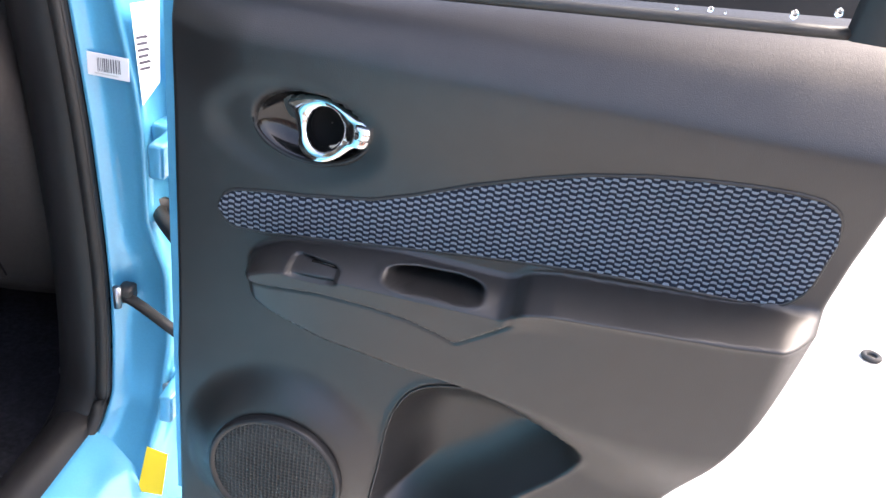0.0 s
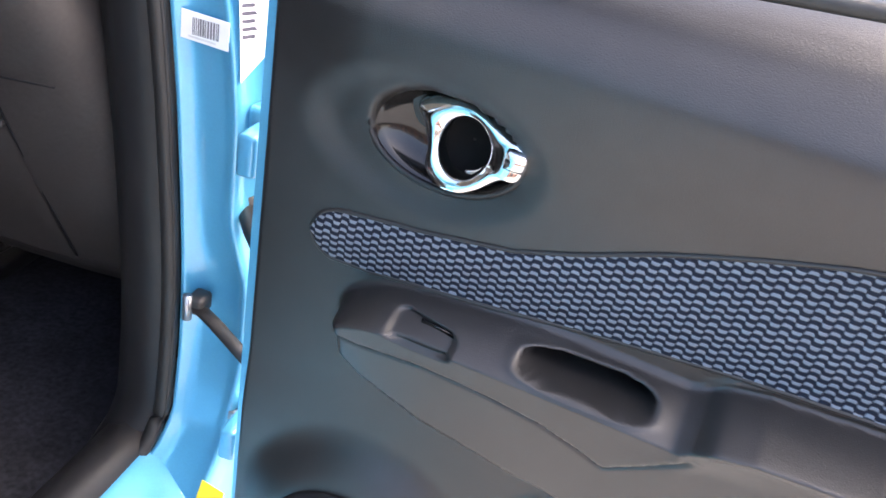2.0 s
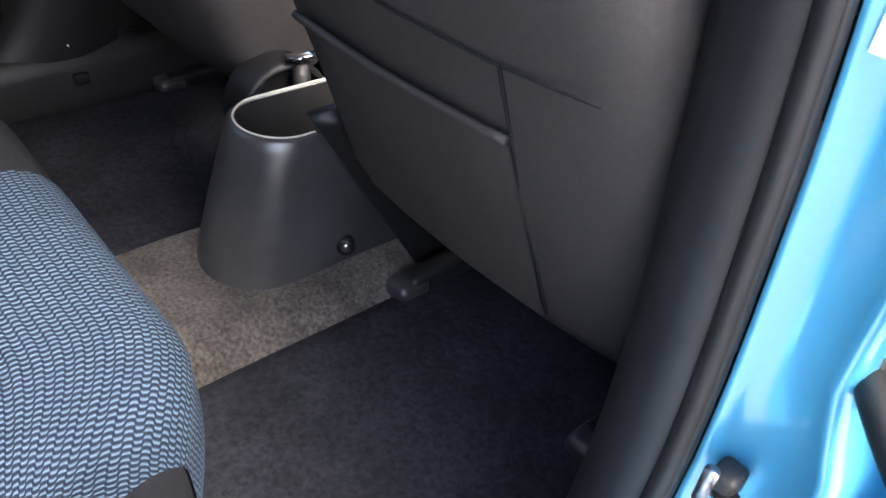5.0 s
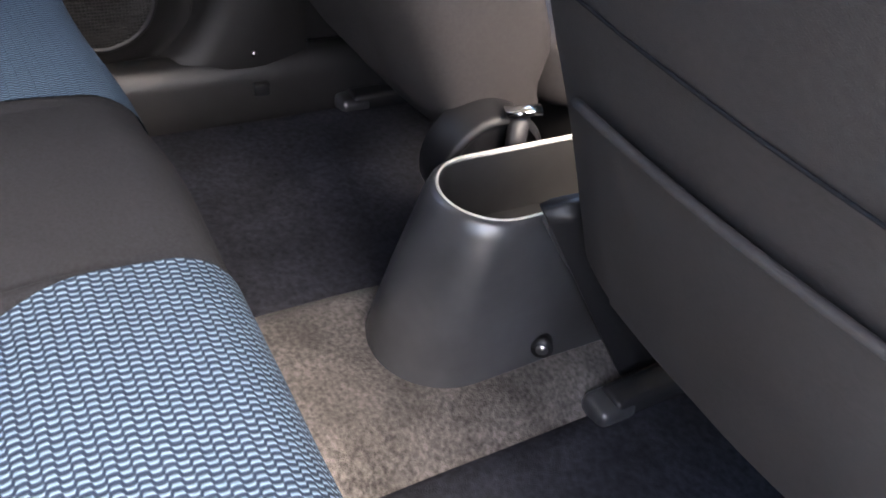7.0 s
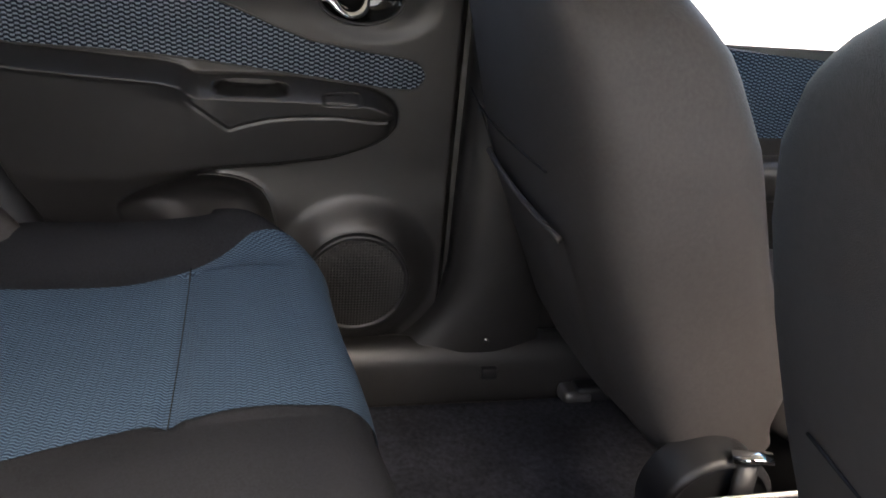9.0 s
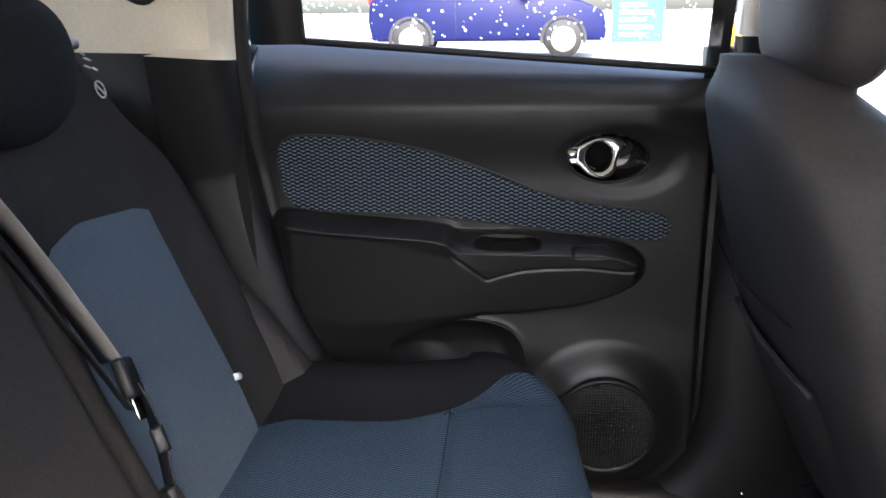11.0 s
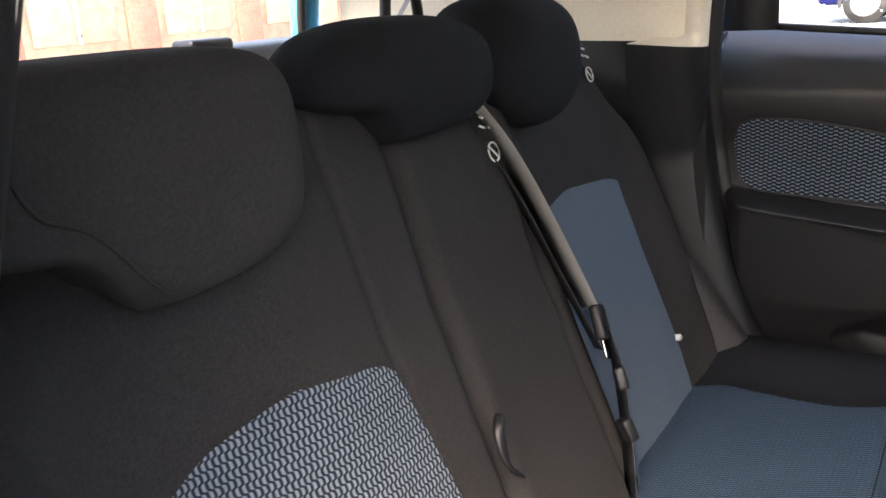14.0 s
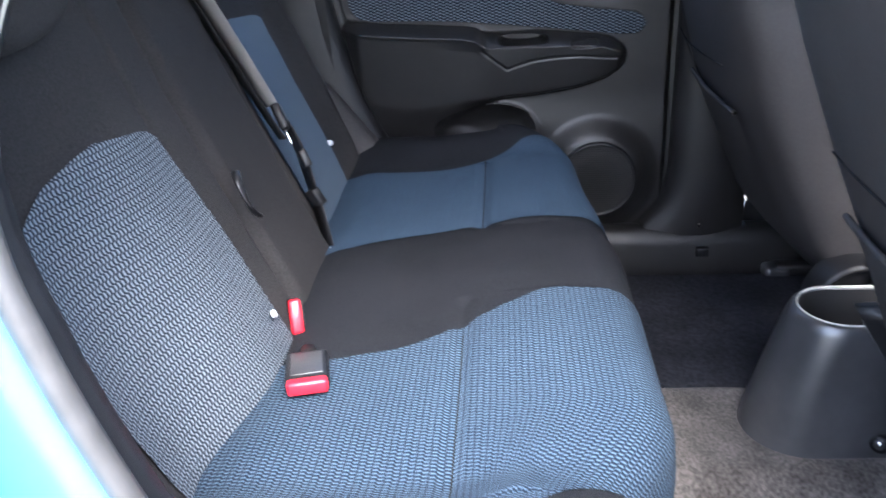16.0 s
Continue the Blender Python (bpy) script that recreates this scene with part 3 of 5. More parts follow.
tube("pillar_seal", [(a - 0.012, -0.008 - 0.10 * float(sm(0.42, 0.22, z)), z) for z, a in zip(fine, pi_)], 0.011, RUBBER, pillar, "black rubber door seal", sides=10)
tube("seal_lip", [(a - 0.004, -0.012 - 0.10 * float(sm(0.42, 0.22, z)), z) for z, a in zip(fine, pi_)], 0.003, RUBBER, pillar, sides=6)
rows = []
for z, a in zip(fine, pi_):
    back = 0.10 * float(sm(0.42, 0.22, z))
    rows.append([(a - 0.012, 0.0 - back, z), (a - 0.03, -0.012 - back, z), (a - 0.06, -0.015 - back, z), (a - 0.085, -0.004 - back, z), (a - 0.095, 0.03 - back, z), (a - 0.10, 0.12 - back, z), (a - 0.09, 0.16, z)])
sheet("pillar_trim", rows, TRIM, pillar, "black plastic inner pillar cover", flip=True)


def hinge(z):
    h = [box("hinge", (0.806, 0.006, z - 0.030), (0.836, 0.045, z + 0.030), PAINT, pillar, "light blue painted steel hinge", 0.007)]
    h.append(box("hinge_leaf", (0.828, -0.055, z - 0.024), (0.850, 0.012, z + 0.024), PAINT, h[0], "", 0.005))
    tube("hinge_pin", [(0.845, 0.0125, z - 0.036), (0.845, 0.0125, z + 0.036)], 0.008, STEEL, h[0], sides=12)
    box("hinge_bolt", (0.812, -0.004, z - 0.008), (0.826, 0.008, z + 0.008), STEEL, h[0], "", 0.003)


hinge(0.845)
hinge(0.44)
tube("boot_flange", [(0.802, 0.028, 0.7385), (0.809, 0.020, 0.737)], 0.021, RUBBER, pillar, "round rubber boot flange", sides=20)
tube("wiring_boot", smooth_path([(0.806, 0.024, 0.738), (0.818, 0.006, 0.736), (0.836, -0.016, 0.735), (0.866, -0.048, 0.733)], 6), 0.0105, RUBBER, pillar, "ribbed rubber wiring boot", sides=14)
strap = thing("check_strap", "black steel door check strap between pillar and door", "door check")
tube("strap_arm", [(0.764, -0.012, 0.607), (0.80, -0.026, 0.600), (0.83, -0.040, 0.594), (0.875, -0.06, 0.584)], 0.0095, RUBBER, strap, flat=0.6, sides=10)
box("strap_bracket", (0.756, -0.022, 0.597), (0.778, 0.006, 0.622), RUBBER, strap, "", 0.005)
tube("strap_pin", [(0.760, -0.024, 0.592), (0.760, -0.024, 0.626)], 0.006, STEEL, strap)

# stickers
sticker = slab("barcode_sticker", [(0.731, 0.932), (0.786, 0.930), (0.786, 0.960), (0.731, 0.962)], 0.0012, WHITE, pillar, "white paper sticker with a bar code", place=lambda a, b, c: (a, -0.0035 - c, b))
rng = random.Random(2)
x = 0.7445
while x < 0.775:
    wd = rng.choice((0.0009, 0.0013, 0.002))
    slab("bar", [(x, 0.938), (x + wd, 0.938), (x + wd, 0.956), (x, 0.956)], 0.0003, BARINK, sticker, place=lambda a, b, c: (a, -0.0049 - c, b))
    x += wd + rng.choice((0.0009, 0.0014))
slab("bar", [(0.740, 0.9345), (0.772, 0.9335), (0.772, 0.9355), (0.740, 0.9365)], 0.0003, GREYINK, sticker, place=lambda a, b, c: (a, -0.0049 - c, b))
plate = slab("type_plate", [(0.0, 0.900), (0.035, 0.925), (0.05, 1.03), (0.0, 1.03)], 0.0012, WHITE, pillar, "white printed label", place=lambda a, b, c: (0.797 + 0.35 * a - 0.08 * (b - 0.95), -0.001 + 0.9 * a - c * 0.4, b))
for k in range(6):
    slab("print_bar", [(0.004, 0.945 + 0.008 * k), (0.022 + 0.004 * (k % 2), 0.945 + 0.008 * k), (0.022, 0.949 + 0.008 * k), (0.004, 0.949 + 0.008 * k)], 0.0004, INK, plate, place=lambda a, b, c: (0.797 + 0.35 * a - 0.08 * (b - 0.95) - 0.0005, -0.0025 + 0.9 * a - c, b))
slab("tyre_plate", [(0.80, 0.29), (0.84, 0.29), (0.835, 0.34), (0.80, 0.345)], 0.0012, YELLOW, pillar, "yellow printed label", place=lambda a, b, c: (a, -0.006 - c - 0.10 * float(sm(0.42, 0.22, b)), b))

# sill and rear edge of the right door opening, with the body side
body = thing("body_side", "light blue painted body side with door opening and sill", "car body", kind="structure")
prof = [(0.692, 0.33), (0.695, 0.352), (0.702, 0.356), (0.715, 0.352), (0.745, 0.335), (0.79, 0.31), (0.815, 0.28), (0.825, 0.22), (0.815, 0.12)]
rows = [[(x, y, z) for x, z in prof] for y in np.linspace(0.05, -0.60, 20)]
sheet("sill", rows, PAINT, body, flip=False)
opening = smooth_path([(-0.42, 0.355, 0), (-0.52, 0.375, 0), (-0.60, 0.425, 0), (-0.652, 0.50, 0), (-0.697, 0.585, 0), (-0.735, 0.67, 0), (-0.767, 0.757, 0), (-0.797, 0.86, 0), (-0.815, 0.96, 0), (-0.822, 1.06, 0), (-0.815, 1.18, 0), (-0.79, 1.32, 0), (-0.74, 1.46, 0)], 8)[:, :2]
norm = np.gradient(opening, axis=0)
norm /= np.linalg.norm(norm, axis=1)[:, None]
out = np.stack([-norm[:, 1], norm[:, 0]], -1)


def belt_x(z, side=-1):
    return -0.028 * float(sm(0.90, 1.10, z)) if side > 0 else -0.28 * max(z - 0.95, 0)


left_opening = opening
for side in (1, -1):
    opening = left_opening + (np.stack([0.046 * sm(0.40, 0.62, left_opening[:, 1]) + np.interp(left_opening[:, 1], [0.84, 0.90, 0.95, 1.0, 1.06, 1.12, 1.18, 1.24, 1.30], [0.004, 0.004, 0.000, -0.002, 0.008, 0.036, 0.065, 0.090, 0.110]), 0 * left_opening[:, 0]], -1) if side > 0 else 0)
    rows = []
    for (y, z), (oy, oz) in zip(opening, out):
        row = []
        for off, x in ((0.0, 0.704), (0.006, 0.710), (0.014, 0.712), (0.028, 0.722), (0.034, 0.75), (0.038, 0.785), (0.044, 0.795), (0.08, 0.815), (0.25, 0.835), (0.9, 0.82))[0 if side > 0 else 4:]:
            row.append((side * (x + belt_x(z, side)), y + oy * off, max(z + oz * off, 0.12) if side > 0 or off < 0.08 else min(max(z + oz * off, 0.12), 1.10)))
        rows.append(row)
    owner = body if side > 0 else thing("body_side", "light blue painted body side seen through the windows", "car body", kind="structure")
    sheet("rear_quarter", rows, PAINT, owner, flip=side > 0)
    # near seal in the skylit copy, far seal in plain rubber
    tube("opening_seal", [(side * (0.698 + belt_x(z, side)), y - oy * 0.006, z - oz * 0.006) for (y, z), (oy, oz) in zip(opening, out)], 0.011 if side > 0 else 0.017, SEAL_LIT if side > 0 else RUBBER, owner, "black rubber seal round the door opening", sides=10, axis=(1, 0, 0))
    if side < 0:
        rows = [[(-x, y, z) for x, z in prof] for y in np.linspace(0.9, -0.60, 12)]
        sheet("sill", rows, PAINT, owner, flip=True)
    # door-opening trim inside: sill plate, dark rear edge cover
    rows = []
    for (y, z), (oy, oz) in zip(opening, out):
        rows.append([(side * (x + belt_x(z, side)), y + oy * off, z + oz * off) for off, x in (((-0.004, 0.690), (-0.006, 0.672), (-0.002, 0.655), (0.012, 0.642), (0.035, 0.632), (0.12, 0.625)) if side > 0 or z < 1.139 else ((-0.004, 0.690), (-0.006, 0.676), (-0.002, 0.666), (0.010, 0.664), (0.028, 0.674), (0.07, 0.74)))])
    cut = int(np.argmin(np.abs(opening[:, 1] - (1.045 if side > 0 else 1.14))))
    sheet("edge_trim", rows[:cut + 1], TRIM, owner, "black plastic trim along the door opening", flip=side > 0)
    if side > 0:
        sheet("edge_trim", rows[cut:], TRIM, owner, "black plastic trim along the door opening", flip=True)
        # narrow pale strip beside the seal, tapering towards the bottom
        strip = []
        for k, z in enumerate(np.linspace(1.0, 1.46, 24)):
            y, g = -0.70 - 0.58 * (1.217 - min(z, 1.30)), min(0.3 + 0.10 * k, 1.0)
            strip.append([(0.620, y + 0.010, z), (0.640, y + 0.026, z), (0.654, y + 0.030, z), (0.640 + 0.029 * g, y + 0.026 + 0.012 * g, z)])
        sheet("edge_strip", strip, BEIGE, owner, "narrow pale strip along the door opening", flip=True)
    else:
        sheet("edge_trim", rows[cut:], BEIGE, owner, "pale plastic trim along the door opening")
    # black lower and pale upper side panels beside the seat back
    rows = [[(side * (0.628 + 0.014 * f), y, z) for y in np.linspace(-0.80 - 0.02 * f, -1.30, 8)] for f, z in zip(np.linspace(0, 1, 6), np.linspace(0.55, 1.146, 6))]
    tagged(sheet("side_panel", rows, TRIM, None, "", flip=side < 0), "black plastic side panel beside the rear seat back", "wall", kind="structure")

# pale pillar trim with a small window each side, headliner, windows at the back
for side in (1, -1):
    trim = thing("c_pillar_trim", "beige plastic rear pillar trim with a small side window", "pillar trim", kind="structure")
    bm = bmesh.new()
    outer = [(-0.800, 1.138), (-1.02, 1.143), (-1.30, 1.15), (-1.62, 1.16), (-1.60, 1.30), (-1.50, 1.47), (-0.74, 1.47), (-0.772, 1.30)]
    hole = smooth_path([(-0.912, 1.285, 0), (-0.925, 1.238, 0), (-0.960, 1.222, 0), (-1.03, 1.272, 0), (-1.10, 1.33, 0), (-1.16, 1.385, 0), (-1.10, 1.41, 0), (-0.96, 1.39, 0)], 5, True)[:, :2]
    vo = [bm.verts.new((side * (0.640 - 0.24 * (z - 1.14)), y, z)) for y, z in outer]
    vh = [bm.verts.new((side * (0.640 - 0.24 * (z - 1.14)), y, z)) for y, z in hole]
    edges = [bm.edges.new((vs[k], vs[(k + 1) % len(vs)])) for vs in (vo, vh) for k in range(len(vs))]
    bmesh.ops.triangle_fill(bm, use_beauty=True, edges=edges)
    part("trim_panel", bm, BEIGE, trim, smooth=False)
    rows = [[(side * (0.640 - 0.24 * (z - 1.14) + d), y, z) for y, z in hole] for d in (-0.004, 0.0, 0.03, 0.06)]
    sheet("window_edge", rows, BEIGE, trim, loop_u=True)
    tube("window_gasket", [(side * (0.640 - 0.24 * (z - 1.14) - 0.002), y, z) for y, z in hole], 0.006, RUBBER, trim, closed=True, sides=8)
    pane = sheet("quarter_pane", [[(side * (0.695 - 0.24 * (z - 1.14)), y, z) for y in (-0.88, -1.36)] for z in (1.22, 1.40)], PANE, trim)
    pane.visible_shadow = False
rows = [[(x, y, 1.47 + 0.03 * (1 - (x / 0.58) ** 2)) for x in np.linspace(-0.60, 0.60, 14)] for y in np.linspace(1.2, -1.55, 16)]
tagged(sheet("ceiling", rows, BEIGE, flip=True), "pale beige fabric headliner of the car", "ceiling", kind="structure")
rows = [[(x * k, y, z) for x in np.linspace(-0.83, 0.83, 14)] for y, z, k in ((1.9, 0.95, 0.9), (1.2, 1.50, 0.74), (0.4, 1.53, 0.72), (-0.8, 1.53, 0.72), (-1.56, 1.49, 0.70))]
tagged(sheet("roof", rows, PAINT), "light blue painted steel car roof", "roof", kind="structure")
gate = thing("tailgate", "light blue tailgate with black lower lining and rear window", "tailgate", kind="structure")
for s in (1, -1):
    tube("gate_frame", smooth_path([(s * 0.60, -1.70, 1.13), (s * 0.57, -1.66, 1.25), (s * 0.53, -1.58, 1.38), (s * 0.49, -1.50, 1.47)], 6), 0.035, PAINT, gate, "light blue painted frame", sides=12)
    tube("gate_gasket", smooth_path([(s * 0.565, -1.68, 1.13), (s * 0.535, -1.64, 1.25), (s * 0.495, -1.56, 1.38), (s * 0.455, -1.48, 1.47)], 6), 0.010, RUBBER, gate, sides=8)
box("gate_lining", (-0.62, -1.78, 0.35), (0.62, -1.66, 1.165), TRIM, gate, "black plastic lining", 0.02)
tube("gate_frame", [(-0.5, -1.50, 1.475), (0.5, -1.50, 1.475)], 0.03, PAINT, gate, "light blue painted frame", sides=10)
pane = sheet("rear_pane", [[(-0.56, -1.70, 1.16), (0.56, -1.70, 1.16)], [(-0.48, -1.52, 1.47), (0.48, -1.52, 1.47)]], PANE, gate, "clear rear window")
pane.visible_shadow = False
box("wiper_motor", (-0.30, -1.66, 1.16), (-0.20, -1.60, 1.185), TRIM, gate, "", 0.008)

# floor
frows = []
for y in np.linspace(-0.85, 1.3, 70):
    row = []
    for x in np.linspace(-0.72, 0.72, 90):
        hump = 0.052 * float(1 - sm(0.10, 0.19, abs(x - 0.01)))
        side_up = 0.09 * float(sm(0.66, 0.71, abs(x)))
        row.append((x, y, 0.248 + hump + side_up + 0.003 * noise.noise((x * 9, y * 9, 1))))
    frows.append(row)
tagged(sheet("floor", frows, CARPET), "grey-brown carpet over the car's centre tunnel", "carpet", kind="structure")


def floor_mat(x0, x1, label):
    rows = []
    for f in np.linspace(0, 1, 24):
        row = []
        for g in np.linspace(0, 1, 24):
            x, y = x0 + (x1 - x0) * g, -0.40 + 0.98 * f
            e = min(f, 1 - f, g, 1 - g)
            row.append((x, y, 0.266 + 0.006 * float(sm(0, 0.03, e)) - 0.010 * (e <= 0) + 0.003 * noise.noise((x * 6, y * 6, 3))))
        rows.append(row)
    tagged(sheet("floor_mat", rows, MATTING), label, "floor mat", "rear floor mats")


floor_mat(0.160, 0.645, "black carpet floor mat behind the front seat")
floor_mat(-0.631, -0.125, "black carpet floor mat in the shade of the front seat")
for side in (1, -1):
    # kick plate along the sill with the foot of the pillar cover
    kick = thing("sill_trim", "black plastic sill cover running into the pillar foot", "sill trim", "sill trims", kind="structure")
    rows = [[(side * x, y, z + 0.03 * float(sm(-0.5, -0.66, y))) for x, z in ((0.712, 0.345), (0.700, 0.372), (0.672, 0.380), (0.645, 0.368), (0.634, 0.335), (0.628, 0.26))] for y in np.concatenate([np.linspace(-0.62, 0.10, 30), [0.3, 0.7, 1.2]])]
    sheet("cover", rows, PLASTIC if side < 0 else TRIM, kick, flip=side > 0)
    rows = []
    for z in np.linspace(0.36, 1.16, 40):
        g = 0.13 * float(np.clip((0.52 - z) / 0.16, 0, 1)) ** 2.2
        rows.append([(side * (x + belt_x(z) * 0.6), y - g * (1 - k / 7) ** 1.0, z) for k, (x, y) in enumerate(((0.775, -0.030), (0.710, -0.044), (0.675, -0.046), (0.655, -0.034), (0.645, 0.0), (0.640, 0.05), (0.645, 0.10), (0.66, 0.13)))])
    if side < 0:
        sheet("pillar_foot", rows, PLASTIC, kick, "black plastic lower pillar cover", flip=True)
        rows = []
        for z in np.linspace(1.16, 1.47, 8):
            rows.append([(-(x + belt_x(z) * 0.6) , y, z) for x, y in ((0.775, -0.030), (0.700, -0.040), (0.675, -0.044), (0.655, -0.032), (0.645, 0.0), (0.640, 0.05), (0.645, 0.10), (0.66, 0.13))])
        sheet("upper_cover", rows, BEIGE, kick, "beige plastic upper pillar cover", flip=True)
        # black filler added to keep daylight from showing through the gap at the door
        box("gap_filler", (-0.80, -0.065, 0.30), (-0.725, 0.14, 1.14), RUBBER, kick, "", 0.004)
        box("clip", (-0.640, 0.020, 0.310), (-0.622, 0.050, 0.334), TRIM, kick, "", 0.004)
        tube("stud", [(-0.640, 0.023, 0.390), (-0.630, 0.023, 0.390)], 0.005, CHROME, kick, "small bright stud", sides=10)


# ---- rear bench ----
def cushion_profile():
    """Fore-and-aft line of the cushion: rows of y, drop below the top, distance along."""
    pts = [(y, 0.0) for y in np.linspace(-0.84, -0.304, 70)]
    pts += [(-0.304 + 0.062 * math.sin(q), -0.062 * (1 - math.cos(q))) for q in np.linspace(0.1, math.pi / 2, 14)]
    pts += [(-0.242 + 0.012 * math.sin(math.pi * min(1.6 * f, 1)) - 0.03 * f, -0.062 - 0.26 * f) for f in np.linspace(0.06, 1, 16)]
    pts = np.array(pts)
    s = np.concatenate([[0], np.cumsum(np.hypot(*np.diff(pts, axis=0).T))])
    return pts, s


PROF, ARC = cushion_profile()


def cushion_top(x, y):
    z = 0.596 + 0.024 * float(sm(-0.60, -0.34, y)) - 0.02 * float(sm(-0.70, -0.80, y))
    ax = abs(x + 0.0)
    z += 0.034 * float(sm(0.49, 0.60, ax)) - 0.006 * math.exp(-(((ax - 0.32) / 0.12) ** 2))
    z += 0.006 * float(1 - sm(0.05, 0.16, abs(x + 0.01)))
    if 0.11 < x < 0.56 or -0.48 < x < -0.14:
        z -= 0.0085 * math.exp(-(((y + 0.472 + 0.02 * (x > 0)) / 0.011) ** 2))
        z += 0.005 * math.exp(-(((y + 0.38) / 0.06) ** 2))
    z += 0.0025 * noise.noise((x * 7, y * 7, 0)) + 0.001 * noise.noise((x * 25, y * 25, 0))
    return z


def cushion_sheet(name, x0, x1, lift, material, parent, label, nx, edge=None):
    rows, uvs = [], []
    for (y, drop), s in zip(PROF, ARC):
        row, uv = [], []
        a, b = (x0, x1) if edge is None else edge(s)
        for x in np.linspace(a, b, nx):
            x = float(np.clip(x, -0.62 - 0.04 * sm(-0.34, -0.44, y), 0.62 + 0.04 * sm(-0.34, -0.44, y)))
            ax = abs(x)
            if x > 0:
                recede = -0.085 * float(sm(0.36, 0.57, ax))
            else:
                recede = -0.012 * float(sm(0.0, 0.15, ax)) - 0.025 * float(sm(0.15, 0.50, ax)) - 0.085 * float(sm(0.50, 0.65, ax))
            recede *= float(sm(-0.48, -0.30, y))
            z = cushion_top(x, min(y, -0.304)) + drop
            out_y = lift * float(sm(-0.01, -0.06, drop))
            side = float(sm(0.60, 0.66, abs(x)))
            row.append((x, y + out_y + recede, z + lift * (1 - float(sm(-0.01, -0.06, drop))) - 0.05 * side**2))
            uv.append((s, x))
        rows.append(row)
        uvs.append(uv)
    return sheet(name, rows, material, parent, label, uv=uvs, flip=False)


bench = thing("rear_seat", "three-place rear seat in black cloth with blue woven panels", "car seat")
cushion = cushion_sheet("seat_cushion", -0.655, 0.655, 0.0, CLOTH, bench, "black cloth bench cushion", 200)


def patch_r(s):
    g = float(sm(0.26, 0.50, s))
    return 0.265 - 0.055 * float(sm(0.10, 0.38, s)) - 0.092 * g, 0.590 - 0.095 * float(sm(0.48, 0.64, s))


def patch_l(s):
    f = float(sm(0.0, 0.35, s))
    return -0.468 - 0.090 * float(sm(0.28, 0.56, s)) + 0.02 * float(sm(0.58, 0.70, s)), -0.03 - 0.115 * f


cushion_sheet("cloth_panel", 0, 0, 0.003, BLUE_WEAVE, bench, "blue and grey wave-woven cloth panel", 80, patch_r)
# far cushion in the darker, shaded copy of the weave
cushion_sheet("cloth_panel", 0, 0, 0.003, RIB_DIM, bench, "blue fine-ribbed cloth panel, darkened as in shade", 80, patch_l)
for a, b in ((0.200, 0.545), (-0.495, -0.142)):
    tube("seam", [(x, -0.472 - 0.02 * (x > 0), cushion_top(x, -0.472 - 0.02 * (x > 0)) + 0.0030) for x in np.linspace(a, b, 30)], 0.0014, CLOTH, bench, sides=6)


def back_y(x, z):
    y = float(np.interp(z, [0.50, 0.60, 0.668, 0.80, 0.928, 1.10, 1.22], [-0.745, -0.776, -0.805, -0.862, -0.914, -0.971, -1.003]))
    y += 0.040 * float(1 - (sm(0.26, 0.48, x) if x > 0 else sm(0.10, 0.22, -x)))
    y += 0.026 * math.exp(-(((abs(x) - 0.57) / 0.05) ** 2)) * float(1 - sm(0.95, 1.1, z))
    y += 0.003 * noise.noise((x * 6, z * 6, 4)) + 0.001 * noise.noise((x * 22, z * 22, 4))
    return y


def seat_back(name, left, right, top, material, label, seams=()):
    """left, right: x by height; top: height by x."""
    nx, nz = 90, 90
    rows = []
    for f in np.linspace(0, 1, nz):
        row = []
        for g in np.linspace(0, 1, nx):
            z0 = 0.545 + (1.19 - 0.545) * f
            x = left(z0) + (right(z0) - left(z0)) * g
            z = 0.545 + (top(x) - 0.545) * f
            d = min(x - left(z0), right(z0) - x, top(x) - z)
            e = 1 - min(max(d / 0.028, 0), 1)
            y = back_y(x, z) - 0.034 * (1 - math.sqrt(max(1 - e * e, 0)))
            for sx in seams:
                y -= 0.006 * math.exp(-(((x - sx(z)) / 0.006) ** 2))
            row.append((x, y, z))
        rows.append(row)
    return sheet(name, rows, material, bench, label)


out_r = lambda z: float(np.interp(z, [0.54, 0.80, 0.95, 1.05, 1.12, 1.19], [0.615, 0.615, 0.605, 0.575, 0.53, 0.47]))
seat_back("backrest", lambda z: 0.112 - 0.02 * (z - 0.8), out_r, lambda x: 1.155 - 0.03 * float(sm(0.4, 0.6, x)), CLOTH_LIT, "dark cloth backrest with a wave-woven blue panel", (lambda z: 0.205 + 0.03 * (z - 0.8), lambda z: 0.545 + 0.17 * (z - 0.90)))
seat_back("backrest", lambda z: -0.118, lambda z: 0.108 - 0.02 * (z - 0.8), lambda x: 1.135, CLOTH_LIT, "black cloth middle backrest that folds as an armrest")
seat_back("backrest", lambda z: -out_r(z), lambda z: -0.124, lambda x: 1.16 - 0.03 * float(sm(0.4, 0.6, -x)), CLOTH_LIT, "black cloth backrest with a smooth blue panel", (lambda z: -0.175,))
box("backrest_shell", (-0.60, -1.12, 0.50), (0.60, -1.03, 1.10), CLOTH, bench, "black carpeted rear of the backrest", 0.03, 3)


def back_panel(outline_l, outline_r, z0, z1, material, label):
    rows, uvs = [], []
    for z in np.linspace(z0, z1, 70):
        a, b = outline_l(z), outline_r(z)
        row, uv = [], []
        for x in np.linspace(a, b, 50):
            y = back_y(x, z)
            row.append((x, y + 0.0035, z + 0.0012))
            uv.append((z * 1.09, x))
        rows.append(row)
        uvs.append(uv)
    sheet("cloth_panel", rows, material, bench, label, uv=uvs)


